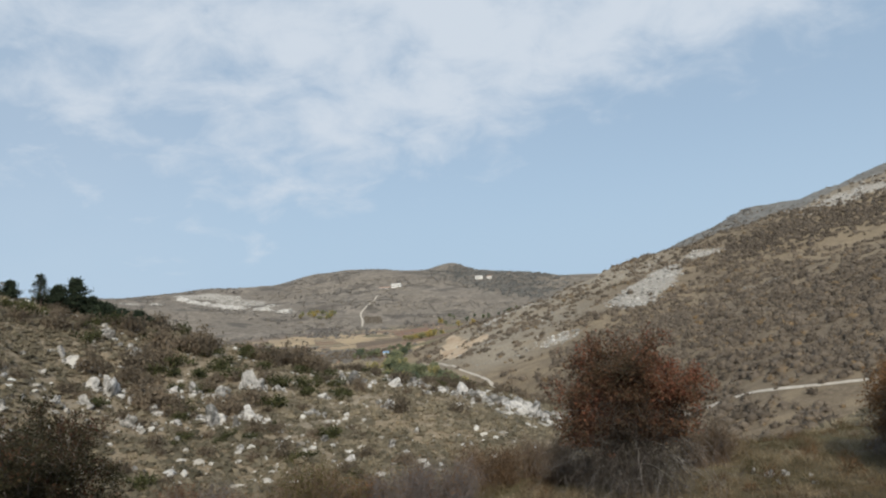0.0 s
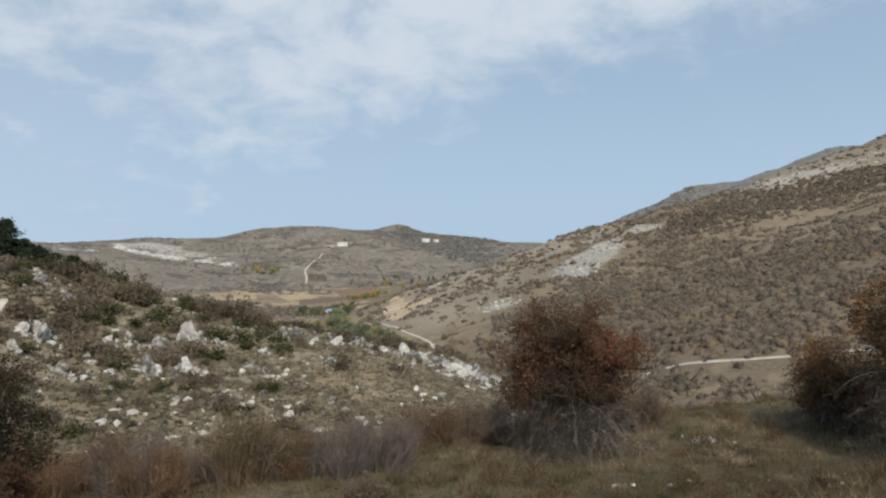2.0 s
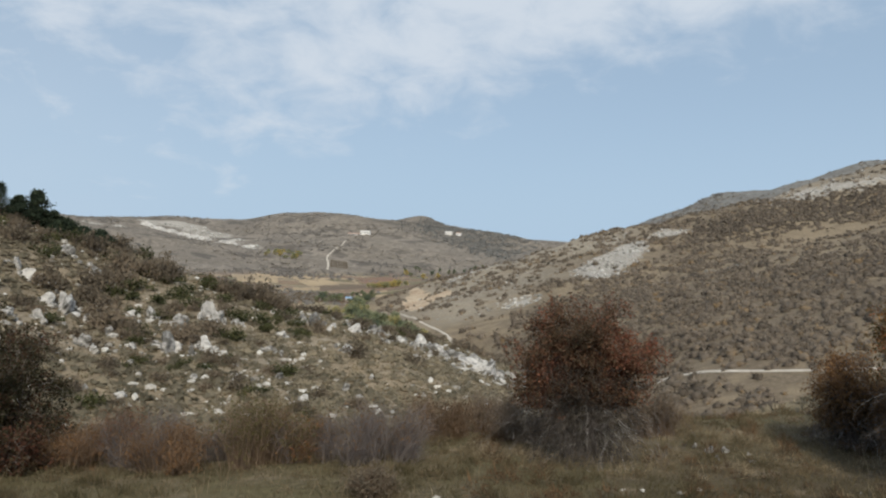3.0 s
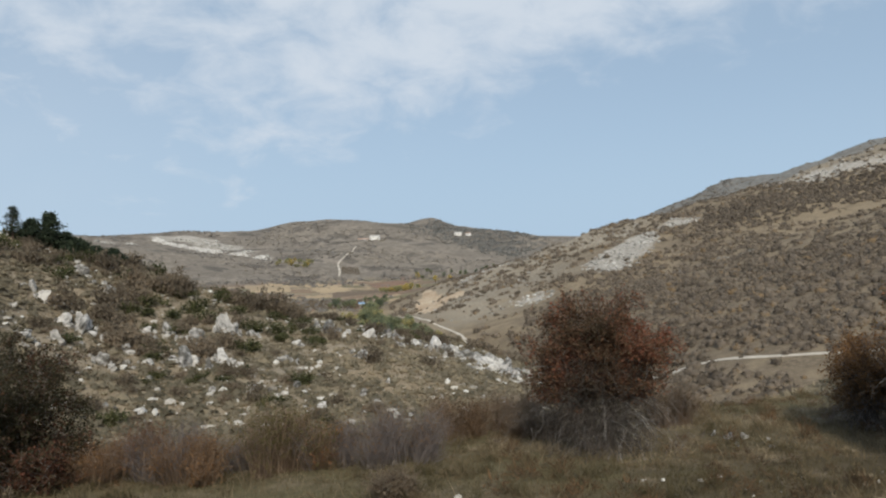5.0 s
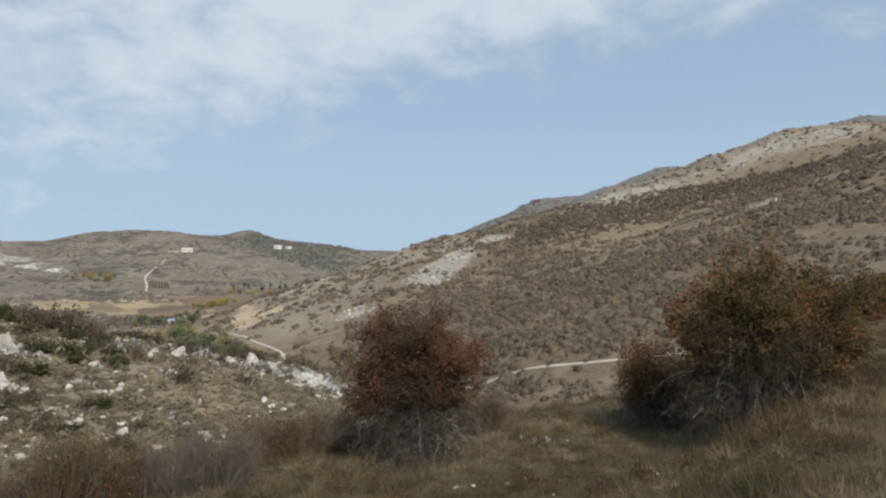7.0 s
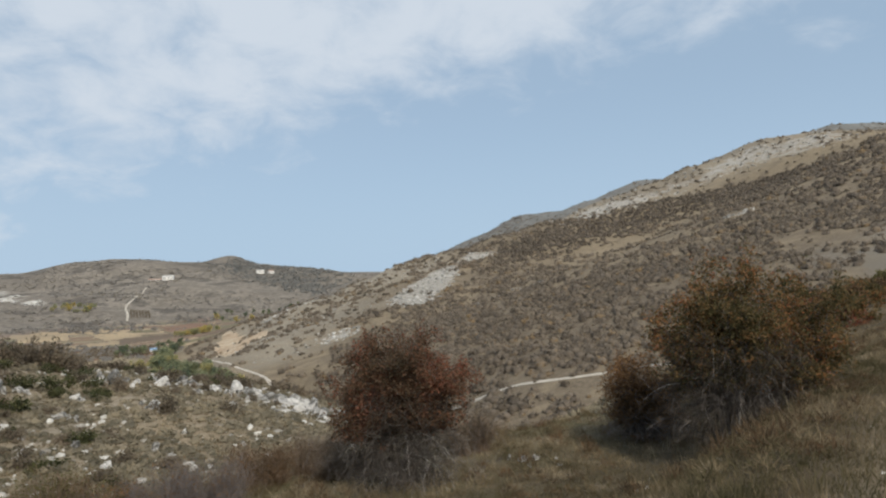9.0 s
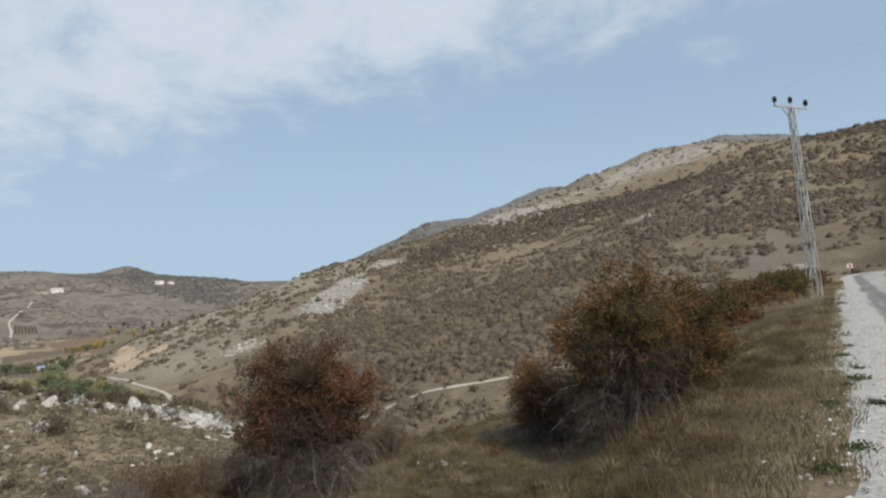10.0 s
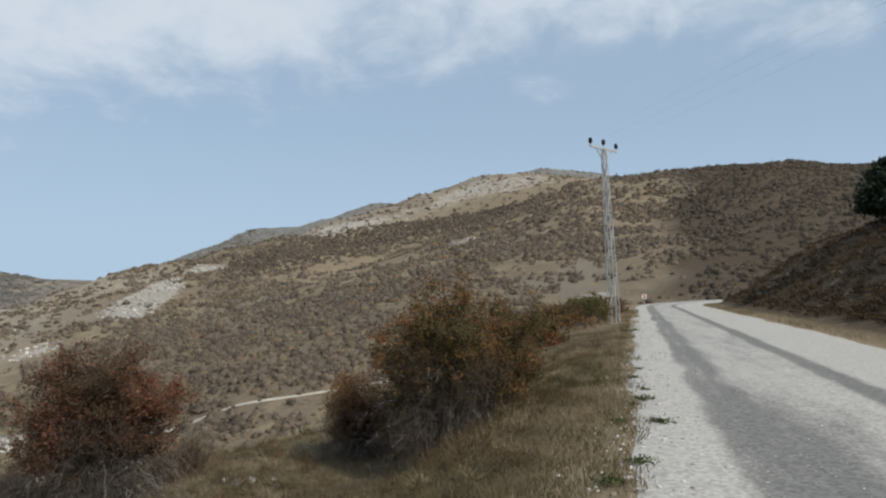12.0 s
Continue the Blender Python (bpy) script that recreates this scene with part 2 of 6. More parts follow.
def road_material():
    """Worn asphalt between drifts of pale crushed stone, which the wheels have swept aside in two tracks."""
    m = bpy.data.materials.new("worn_road")
    m.use_nodes = True
    t = m.node_tree
    t.nodes.clear()
    geo = t.nodes.new("ShaderNodeNewGeometry")

    def noise_at(scale, detail=6, rough=0.6):
        node = t.nodes.new("ShaderNodeTexNoise")
        node.inputs["Scale"].default_value, node.inputs["Detail"].default_value, node.inputs["Roughness"].default_value = scale, detail, rough
        t.links.new(geo.outputs["Position"], node.inputs["Vector"])
        return node.outputs["Fac"]

    def op(kind, a, b):
        node = t.nodes.new("ShaderNodeMath")
        node.operation = kind
        for slot, v in ((0, a), (1, b)):
            if isinstance(v, (int, float)):
                node.inputs[slot].default_value = v
            else:
                t.links.new(v, node.inputs[slot])
        return node.outputs[0]

    lengthwise = t.nodes.new("ShaderNodeMapping")
    lengthwise.vector_type = "TEXTURE"
    lengthwise.inputs["Rotation"].default_value = (0, 0, radians(35.68))
    lengthwise.inputs["Scale"].default_value = (5, 1, 1)
    t.links.new(geo.outputs["Position"], lengthwise.inputs["Vector"])

    def wear_at(scale, detail=6, rough=0.6):
        node = t.nodes.new("ShaderNodeTexNoise")
        node.inputs["Scale"].default_value, node.inputs["Detail"].default_value, node.inputs["Roughness"].default_value = scale, detail, rough
        t.links.new(lengthwise.outputs[0], node.inputs["Vector"])
        return node.outputs["Fac"]

    across = t.nodes.new("ShaderNodeAttribute")
    across.attribute_name = "across"
    along = t.nodes.new("ShaderNodeAttribute")
    along.attribute_name = "along"
    wob = op("ADD", across.outputs["Fac"], op("MULTIPLY", op("SUBTRACT", noise_at(0.25, 4), 0.5), 0.045))

    def swept(marks):
        node = t.nodes.new("ShaderNodeValToRGB")
        els = node.color_ramp.elements
        while len(els) < len(marks):
            els.new(0.5)
        for el, (p, v) in zip(els, marks):
            el.position, el.color = p, (v, v, v, 1)
        t.links.new(wob, node.inputs[0])
        return node.outputs[0]

    # the left track is swept wide where the cars pull in, and narrows up the road
    near_marks = swept(((0.0, 1.0), (0.10, 0.97), (0.145, 0.85), (0.175, 0.22), (0.23, 0.08), (0.30, 0.14), (0.345, 0.42), (0.43, 0.60), (0.51, 0.62), (0.54, 0.16), (0.58, 0.16), (0.61, 0.80), (0.85, 0.95), (1.0, 0.98)))
    far_marks = swept(((0.0, 1.0), (0.10, 0.97), (0.155, 0.88), (0.18, 0.30), (0.20, 0.24), (0.215, 0.36), (0.24, 0.20), (0.262, 0.32), (0.29, 0.62), (0.40, 0.68), (0.515, 0.66), (0.54, 0.16), (0.58, 0.18), (0.61, 0.84), (0.85, 0.95), (1.0, 0.98)))
    reach = t.nodes.new("ShaderNodeMapRange")
    reach.interpolation_type = "SMOOTHSTEP"
    reach.inputs["From Min"].default_value, reach.inputs["From Max"].default_value = 8.0, 13.5
    t.links.new(along.outputs["Fac"], reach.inputs["Value"])
    drift = op("ADD", op("MULTIPLY", near_marks, op("SUBTRACT", 1.0, reach.outputs[0])), op("MULTIPLY", far_marks, reach.outputs[0]))
    patchy = op("ADD", drift, op("ADD", op("ADD", op("MULTIPLY", op("SUBTRACT", wear_at(0.9, 5, 0.6), 0.5), 0.8), op("MULTIPLY", op("SUBTRACT", wear_at(4.0, 7, 0.7), 0.5), 0.7)), op("MULTIPLY", op("SUBTRACT", noise_at(26, 5, 0.75), 0.5), 0.8)))
    mask = t.nodes.new("ShaderNodeMapRange")
    mask.interpolation_type = "SMOOTHSTEP"
    mask.inputs["From Min"].default_value, mask.inputs["From Max"].default_value = 0.15, 0.85
    t.links.new(patchy, mask.inputs["Value"])

    def mix(f, a, b):
        node = t.nodes.new("ShaderNodeMix")
        node.data_type = "RGBA"
        for slot, v in (("Factor", f), ("A", a), ("B", b)):
            if isinstance(v, tuple):
                node.inputs[slot].default_value = (*v, 1)
            else:
                t.links.new(v, node.inputs[slot])
        return node.outputs["Result"]

    chips = t.nodes.new("ShaderNodeTexVoronoi")
    chips.inputs["Scale"].default_value = 24
    t.links.new(geo.outputs["Position"], chips.inputs["Vector"])
    hue = t.nodes.new("ShaderNodeSeparateColor")
    t.links.new(chips.outputs["Color"], hue.inputs[0])
    grit = op("ADD", op("MULTIPLY", hue.outputs[0], 0.6), op("MULTIPLY", noise_at(60, 4, 0.8), 0.4))
    asphalt = mix(grit, (0.085, 0.085, 0.086), (0.225, 0.224, 0.22))
    gravel = mix(grit, (0.235, 0.230, 0.220), (0.50, 0.490, 0.468))
    shader = t.nodes.new("ShaderNodeBsdfPrincipled")
    shader.inputs["Roughness"].default_value, shader.inputs["Specular IOR Level"].default_value = 0.9, 0.2
    t.links.new(mix(mask.outputs[0], asphalt, gravel), shader.inputs["Base Color"])
    bump = t.nodes.new("ShaderNodeBump")
    bump.inputs["Strength"].default_value, bump.inputs["Distance"].default_value = 0.2, 0.012
    t.links.new(op("ADD", grit, mask.outputs[0]), bump.inputs["Height"])
    t.links.new(bump.outputs[0], shader.inputs["Normal"])
    out = t.nodes.new("ShaderNodeOutputMaterial")
    t.links.new(shader.outputs[0], out.inputs["Surface"])
    return m


GROUND = ground_material()
ROAD = road_material()
TRACK = material("pale_track", [(0.2, (0.32, 0.29, 0.245)), (0.8, (0.52, 0.48, 0.42))], 0.6)
# grey weathering; the darkest stops also paint shadow into the boulders' crevices
LIMESTONE = material("limestone", [(0.25, (0.10, 0.097, 0.090)), (0.42, (0.27, 0.265, 0.255)), (0.72, (0.50, 0.49, 0.47))], 2.2, rough=0.9, bump=1.0, bump_scale=3.0, thing=0.4, wide=0.3, wide_amount=0.4)
LEDGE = material("weathered_ledge", [(0.15, (0.17, 0.165, 0.15)), (0.5, (0.31, 0.30, 0.28)), (0.85, (0.47, 0.46, 0.435))], 0.5, rough=0.95, bump=0.6, bump_scale=1.5, island=0.6)
CLIFF = material("white_cliff", [(0.15, (0.30, 0.29, 0.275)), (0.5, (0.42, 0.41, 0.39)), (0.85, (0.54, 0.53, 0.51))], 0.08, rough=0.95, bump=0.6, bump_scale=0.3, island=0.4)
STONE_CHIPS = material("stone_chips", [(0.2, (0.25, 0.235, 0.21)), (0.8, (0.54, 0.53, 0.50))], 3.0, bump=0.4, island=0.7)
GREY_WOOD = material("grey_twigs", [(0.2, (0.055, 0.046, 0.040)), (0.8, (0.22, 0.195, 0.175))], 6.0, bump=0.2, island=0.7)
DEAD_WOOD = material("bleached_dead_twigs", [(0.1, (0.085, 0.077, 0.070)), (0.5, (0.185, 0.172, 0.162)), (0.9, (0.36, 0.34, 0.325))], 5.0, bump=0.2, island=1.0)
LILAC_TWIG = material("lilac_grey_twigs", [(0.0, (0.105, 0.090, 0.084)), (0.5, (0.190, 0.166, 0.156)), (1.0, (0.275, 0.243, 0.230))], 1.6, bump=0, island=0.4, leaf=0.35)
BROWN_TWIG = material("brown_wiry_twigs", [(0.0, (0.115, 0.082, 0.058)), (0.5, (0.205, 0.146, 0.102)), (1.0, (0.32, 0.235, 0.165))], 2.0, bump=0, island=0.6, leaf=0.35)
RUST_LEAF = material("rust_brown_leaves", [(0.0, (0.105, 0.074, 0.042)), (0.5, (0.215, 0.122, 0.060)), (1.0, (0.37, 0.20, 0.09))], 1.5, bump=0, island=0.6, leaf=0.5)
TUFT = material("grey_olive_tufts", [(0.0, (0.125, 0.112, 0.078)), (0.5, (0.215, 0.188, 0.135)), (1.0, (0.33, 0.28, 0.195))], 0.25, bump=0, tone=0.8, island=0.3, leaf=0.45)
RED_LEAF = material("rust_red_leaves", [(0.0, (0.060, 0.050, 0.032)), (0.35, (0.130, 0.088, 0.055)), (0.6, (0.205, 0.104, 0.064)), (0.85, (0.30, 0.105, 0.066)), (1.0, (0.37, 0.165, 0.078))], 1.3, bump=0, island=0.5, leaf=0.5, wide=0.5)
# twigs for the bush hearts, their dark colour standing in for inner shade
SHADE_BRUSH = material("shade_dark_brushwood", [(0.0, (0.024, 0.020, 0.017)), (0.6, (0.062, 0.052, 0.045)), (1.0, (0.14, 0.122, 0.108))], 5.0, bump=0, island=0.8)
AMBER_LEAF = material("olive_and_amber_leaves", [(0.0, (0.042, 0.044, 0.021)), (0.35, (0.104, 0.090, 0.040)), (0.55, (0.170, 0.116, 0.053)), (0.75, (0.280, 0.142, 0.060)), (0.9, (0.33, 0.112, 0.054)), (1.0, (0.44, 0.25, 0.09))], 1.3, bump=0, island=0.6, leaf=0.45, wide=0.6)
BROWN_LEAF = material("withered_brown_leaves", [(0.0, (0.055, 0.042, 0.028)), (0.5, (0.13, 0.086, 0.050)), (1.0, (0.25, 0.145, 0.075))], 1.5, bump=0, island=0.6, leaf=0.4)
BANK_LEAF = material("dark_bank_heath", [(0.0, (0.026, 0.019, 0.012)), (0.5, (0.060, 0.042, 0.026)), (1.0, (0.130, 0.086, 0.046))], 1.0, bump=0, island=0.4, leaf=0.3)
HEATH_LEAF = material("grey_brown_heath", [(0.0, (0.120, 0.098, 0.073)), (0.5, (0.200, 0.165, 0.122)), (1.0, (0.30, 0.235, 0.17))], 1.6, bump=0, island=0.4, thing=0.6, leaf=0.5)
SCRUB = material("hillside_scrub", [(0.0, (0.110, 0.091, 0.071)), (0.4, (0.182, 0.152, 0.122)), (0.8, (0.235, 0.196, 0.154)), (1.0, (0.26, 0.188, 0.112))], 0.9, bump=0, tone=0.8, island=0.2, leaf=0.4)
JUNIPER = material("juniper_green", [(0.0, (0.026, 0.032, 0.014)), (0.5, (0.060, 0.066, 0.028)), (1.0, (0.115, 0.110, 0.048))], 1.2, bump=0, island=0.6, thing=0.3, leaf=0.25)
PINE = material("pine_needles", [(0.0, (0.012, 0.020, 0.014)), (0.5, (0.028, 0.042, 0.026)), (1.0, (0.06, 0.075, 0.04))], 1.2, bump=0, island=0.6, leaf=0.1)
BARK = material("bark", [(0.2, (0.07, 0.05, 0.04)), (0.8, (0.20, 0.15, 0.12))], 5.0, bump=0.5)
# woods of the far peak, lifted and greyed to paint distance haze
HAZED_WOOD = material("hazed_far_woods", [(0.0, (0.15, 0.152, 0.145)), (1.0, (0.22, 0.215, 0.20))], 0.05, bump=0, tone=0.5, island=0.3, leaf=0.4)
# darker copy of the scrub colours that puts shade on the east hillside
SHADED_SCRUB = material("shade_toned_scrub", [(0.0, (0.080, 0.067, 0.053)), (0.5, (0.140, 0.117, 0.093)), (1.0, (0.20, 0.165, 0.13))], 1.2, bump=0, tone=0.6, island=0.2, leaf=0.5)
OLIVE_LEAF = material("olive_green_leaves", [(0.0, (0.055, 0.055, 0.022)), (0.5, (0.125, 0.112, 0.045)), (1.0, (0.22, 0.185, 0.070))], 1.3, bump=0, island=0.4, leaf=0.4, wide=0.5)
VALLEY_LEAF = material("valley_tree_leaves", [(0.0, (0.10, 0.135, 0.095)), (0.45, (0.30, 0.315, 0.185)), (0.8, (0.47, 0.40, 0.17)), (1.0, (0.58, 0.43, 0.12))], 0.2, bump=0, tone=0.9, island=0.3, leaf=0.55)
# scrub of the far hills, its paler grey standing in for haze
HAZED_SCRUB = material("hazed_far_scrub", [(0.0, (0.175, 0.164, 0.152)), (0.6, (0.235, 0.217, 0.197)), (1.0, (0.28, 0.245, 0.19))], 0.05, bump=0, tone=0.7, island=0.2, leaf=0.45)
GRASS = material("dry_grass", [(0.0, (0.105, 0.091, 0.048)), (0.35, (0.160, 0.130, 0.076)), (0.6, (0.198, 0.155, 0.093)), (0.85, (0.270, 0.210, 0.132)), (1.0, (0.39, 0.32, 0.215))], 0.5, bump=0, tone=0.9, island=0.4, leaf=0.5)
DARK_LEAF = material("dark_thicket_leaves", [(0.0, (0.024, 0.027, 0.015)), (0.5, (0.052, 0.047, 0.025)), (0.75, (0.105, 0.050, 0.033)), (1.0, (0.18, 0.066, 0.042))], 1.0, bump=0, island=0.4, leaf=0.4, wide=0.5)
GREEN_WEED = material("weed_leaves", [(0.0, (0.03, 0.045, 0.018)), (1.0, (0.12, 0.14, 0.06))], 6.0, bump=0, island=0.6, leaf=0.25)
STEEL = material("galvanised_steel", [(0.2, (0.34, 0.35, 0.35)), (0.8, (0.60, 0.60, 0.58))], 4.0, rough=0.55, metal=0.3, bump=0.1)
PORCELAIN = material("dark_glazed_porcelain", [(0.3, (0.02, 0.015, 0.013)), (0.8, (0.05, 0.035, 0.03))], 8.0, rough=0.25, bump=0)
WHITE_WALL = material("whitewashed_wall", [(0.2, (0.68, 0.67, 0.64)), (0.8, (0.82, 0.81, 0.79))], 0.8, bump=0.1)
GREY_WALL = material("grey_plaster", [(0.2, (0.36, 0.35, 0.33)), (0.8, (0.5, 0.49, 0.47))], 0.8, bump=0.1)
BLUE_ROOF = material("blue_sheet_roof", [(0.2, (0.16, 0.26, 0.40)), (0.8, (0.24, 0.36, 0.52))], 1.0, rough=0.5, bump=0.1)
TILE_ROOF = material("weathered_tile_roof", [(0.2, (0.26, 0.17, 0.13)), (0.8, (0.40, 0.30, 0.25))], 1.0, bump=0.2)
DARK_GLASS = material("dark_window", [(0.3, (0.03, 0.035, 0.04)), (0.8, (0.06, 0.065, 0.07))], 1.0, rough=0.15, bump=0)
SIGN_WHITE = material("sign_white", [(0.3, (0.70, 0.69, 0.67)), (0.8, (0.80, 0.79, 0.77))], 3.0, rough=0.5, bump=0)
SIGN_RED = material("sign_red", [(0.3, (0.42, 0.05, 0.045)), (0.8, (0.52, 0.08, 0.06))], 3.0, rough=0.5, bump=0)


# ---- mesh helpers ----
def sheet(name, verts, faces, mat, smooth=False, **values):
    """A mesh from arrays of points and of faces with equal counts of corners; values are stored on its points."""
    v, f = np.asarray(verts, np.float32), np.asarray(faces, np.int32)
    me = bpy.data.meshes.new(name)
    me.vertices.add(len(v))
    me.vertices.foreach_set("co", v.ravel())
    me.loops.add(f.size)
    me.loops.foreach_set("vertex_index", f.ravel())
    me.polygons.add(len(f))
    me.polygons.foreach_set("loop_start", np.arange(0, f.size, f.shape[1], dtype=np.int32))
    me.polygons.foreach_set("use_smooth", np.full(len(f), smooth))
    me.update(calc_edges=True)
    for key, data in values.items():
        me.attributes.new(key, "FLOAT", "POINT").data.foreach_set("value", np.asarray(data, np.float32).ravel())
    me.materials.append(mat)
    return me


def part(name, me, parent, label="", at=None):
    ob = new(name, me)
    ob.parent = parent
    if at is not None:
        ob.matrix_local = at
    return tagged(ob, label) if label else ob


def thing(name, place, label, category, group=""):
    ob = new(name)
    ob.empty_display_size = 0.2
    ob.matrix_world = place if isinstance(place, Matrix) else Matrix.Translation(place)
    return tagged(ob, label, category, group)


def box_mesh(name, size, mat, centre=(0, 0, 0), bevel=0.0):
    bm = bmesh.new()
    bmesh.ops.create_cube(bm, size=1)
    bmesh.ops.scale(bm, vec=size, verts=bm.verts)
    bmesh.ops.translate(bm, vec=centre, verts=bm.verts)
    if bevel:
        bmesh.ops.bevel(bm, geom=bm.edges[:], offset=bevel, segments=2, affect="EDGES")
    me = bpy.data.meshes.new(name)
    bm.to_mesh(me)
    bm.free()
    me.materials.append(mat)
    return me


def tubes(paths, sides=4):
    """Points and faces of tapered tubes; a path is a list of (point, radius)."""
    vs, fs = [], []
    for path in paths:
        base = len(vs)
        for k, (p, r) in enumerate(path):
            q = Vector(path[min(k + 1, len(path) - 1)][0]) - Vector(path[max(k - 1, 0)][0])
            u = q.orthogonal().normalized() if q.length > 1e-6 else Vector((1, 0, 0))
            w = q.normalized().cross(u) if q.length > 1e-6 else Vector((0, 1, 0))
            for j in range(sides):
                a = 2 * math.pi * j / sides
                vs.append(Vector(p) + r * (math.cos(a) * u + math.sin(a) * w))
            if k:
                for j in range(sides):
                    fs.append((base + (k - 1) * sides + j, base + (k - 1) * sides + (j + 1) % sides, base + k * sides + (j + 1) % sides, base + k * sides + j))
    return [tuple(v) for v in vs], fs


def flakes(points, sizes, rng, long=1.0, facing=None):
    """One triangle or leaf-like flake at each point, turned at random, or roughly towards the given directions."""
    n = len(points)
    a = rng.normal(size=(n, 3))
    if facing is not None:
        facing = facing + rng.normal(size=(n, 3)) * 0.35
        facing = facing / np.linalg.norm(facing, axis=1)[:, None]
        a = a - facing * (a * facing).sum(1)[:, None]
    a /= np.linalg.norm(a, axis=1)[:, None]
    b = np.cross(a, rng.normal(size=(n, 3)) if facing is None else -facing)
    b /= np.linalg.norm(b, axis=1)[:, None]
    sizes = np.asarray(sizes)[:, None]
    v = np.empty((n, 3, 3))
    v[:, 0], v[:, 1], v[:, 2] = points - a * sizes * 0.5 * long - b * sizes * 0.45, points - a * sizes * 0.3 * long + b * sizes * 0.5, points + a * sizes * 0.7 * long
    return v.reshape(-1, 3), np.arange(3 * n).reshape(-1, 3)


def ground_z(x, y):
    return float(height(np.array([x]), np.array([y]))[0])


# ---- lie of the land ----
ROAD_DIR, ROAD_RIGHT = (0.8123, 0.5832), (0.5832, -0.8123)


def sight(bearing, metres, rise):
    """A place seen from the road shoulder: bearing in degrees clockwise, level distance, angle of rise."""
    a = radians(bearing)
    return (metres * math.sin(a), metres * math.cos(a), 1.6 + metres * math.tan(radians(rise)))


def hash01(ix, iy, seed):
    h = (ix * 374761393 + iy * 668265263 + seed * 1442695041) & 0xFFFFFFFF
    h = ((h ^ (h >> 13)) * 1274126177) & 0xFFFFFFFF
    return ((h ^ (h >> 16)) & 0xFFFF) / 65535.0


def vnoise(x, y, seed=0):
    ix, iy = np.floor(x).astype(np.int64), np.floor(y).astype(np.int64)
    fx, fy = x - ix, y - iy
    fx, fy = fx * fx * (3 - 2 * fx), fy * fy * (3 - 2 * fy)
    a, b = hash01(ix, iy, seed), hash01(ix + 1, iy, seed)
    c, d = hash01(ix, iy + 1, seed), hash01(ix + 1, iy + 1, seed)
    return (a + (b - a) * fx) * (1 - fy) + (c + (d - c) * fx) * fy


def fbm(x, y, wave, octaves=4, seed=0):
    total, amp, norm = 0.0, 1.0, 0.0
    for k in range(octaves):
        c, s = math.cos(0.6 * k), math.sin(0.6 * k)
        total = total + amp * (vnoise((c * x - s * y) / wave, (s * x + c * y) / wave, seed + 17 * k) - 0.5)
        norm, amp, wave = norm + amp, amp * 0.5, wave * 0.47
    return 2 * total / norm


def smax(a, b, k):
    h = np.maximum(k - np.abs(a - b), 0) / k
    return np.maximum(a, b) + h * h * k / 4


def ramp(v, lo, hi):
    t = np.clip((v - lo) / (hi - lo), 0, 1)
    return t * t * (3 - 2 * t)


def ridge(x, y, crest, near, far, r):
    """Height of a ridge with the crest through the given points. near and far: fall per metre on the two sides (near per point)."""
    total, weight = 0.0, 0.0
    for (a, sa), (b, sb) in zip(zip(crest, near), zip(crest[1:], near[1:])):
        dx, dy = b[0] - a[0], b[1] - a[1]
        t = np.clip(((x - a[0]) * dx + (y - a[1]) * dy) / (dx * dx + dy * dy), 0, 1)
        px, py = x - a[0] - t * dx, y - a[1] - t * dy
        d = np.sqrt(px * px + py * py + r * r)
        left = ramp((dx * py - dy * px) / math.hypot(dx, dy), -r, r)
        fall = (sa + (sb - sa) * t) * (1 - left) + far * left
        w = (r / d) ** 8 + 1e-30
        total, weight = total + w * (a[2] + (b[2] - a[2]) * t - fall * (d - r)), weight + w
    return total / weight


# crests are listed so that the road lies to their right
SPUR = [sight(*p) for p in ((-75, 80, 12), (-48, 82, 7.6), (-34.5, 88, 3.7), (-26.6, 86, 1.0), (-16.5, 80, -2.2), (-8.8, 76, -4.7), (1.4, 82, -6.6), (7.5, 88, -8.3), (10.5, 90, -14))]
SPUR_FALL = [0.24, 0.22, 0.19, 0.16, 0.13, 0.10, 0.13, 0.16, 0.2]
MOUNTAIN = [sight(*p) for p in ((-3.5, 640, -4), (0.2, 600, -2.3), (3.2, 570, -1.1), (7.2, 560, 0), (10.8, 560, 1.2), (13.6, 560, 2.2), (18.5, 580, 3.05), (22.9, 610, 4.2), (26.7, 640, 5.2), (32.2, 690, 6.92), (35, 720, 7.65), (37.4, 745, 8.69), (41.8, 780, 9.91), (46, 800, 9.98), (53, 800, 9))]
MOUNTAIN_FALL = [0.3, 0.3, 0.24, 0.17, 0.125, 0.115, 0.12, 0.14, 0.16, 0.20, 0.21, 0.22, 0.23, 0.24, 0.24]
EAST_HILL = [sight(*p) for p in ((49, 700, 9.0), (53, 600, 9.2), (57.3, 560, 9.35), (61.4, 530, 9.2), (66, 510, 8.95), (71, 500, 8.2), (85, 520, 8), (110, 560, 8))]
EAST_FALL = [0.45, 0.38, 0.30, 0.255, 0.24, 0.23, 0.22, 0.2]
BACK_RANGE = [sight(*p) for p in ((8, 1700, 0.5), (13.7, 1650, 1.8), (17.6, 1600, 2.99), (21.6, 1580, 4.18), (24.6, 1550, 5.95), (29.9, 1500, 6.15), (31.4, 1490, 7.35), (33.5, 1480, 8), (40, 1450, 7.6), (47.5, 1400, 10.16), (56, 1400, 8.6), (80, 1500, 6))]
BACK_FALL = [0.2] * 12
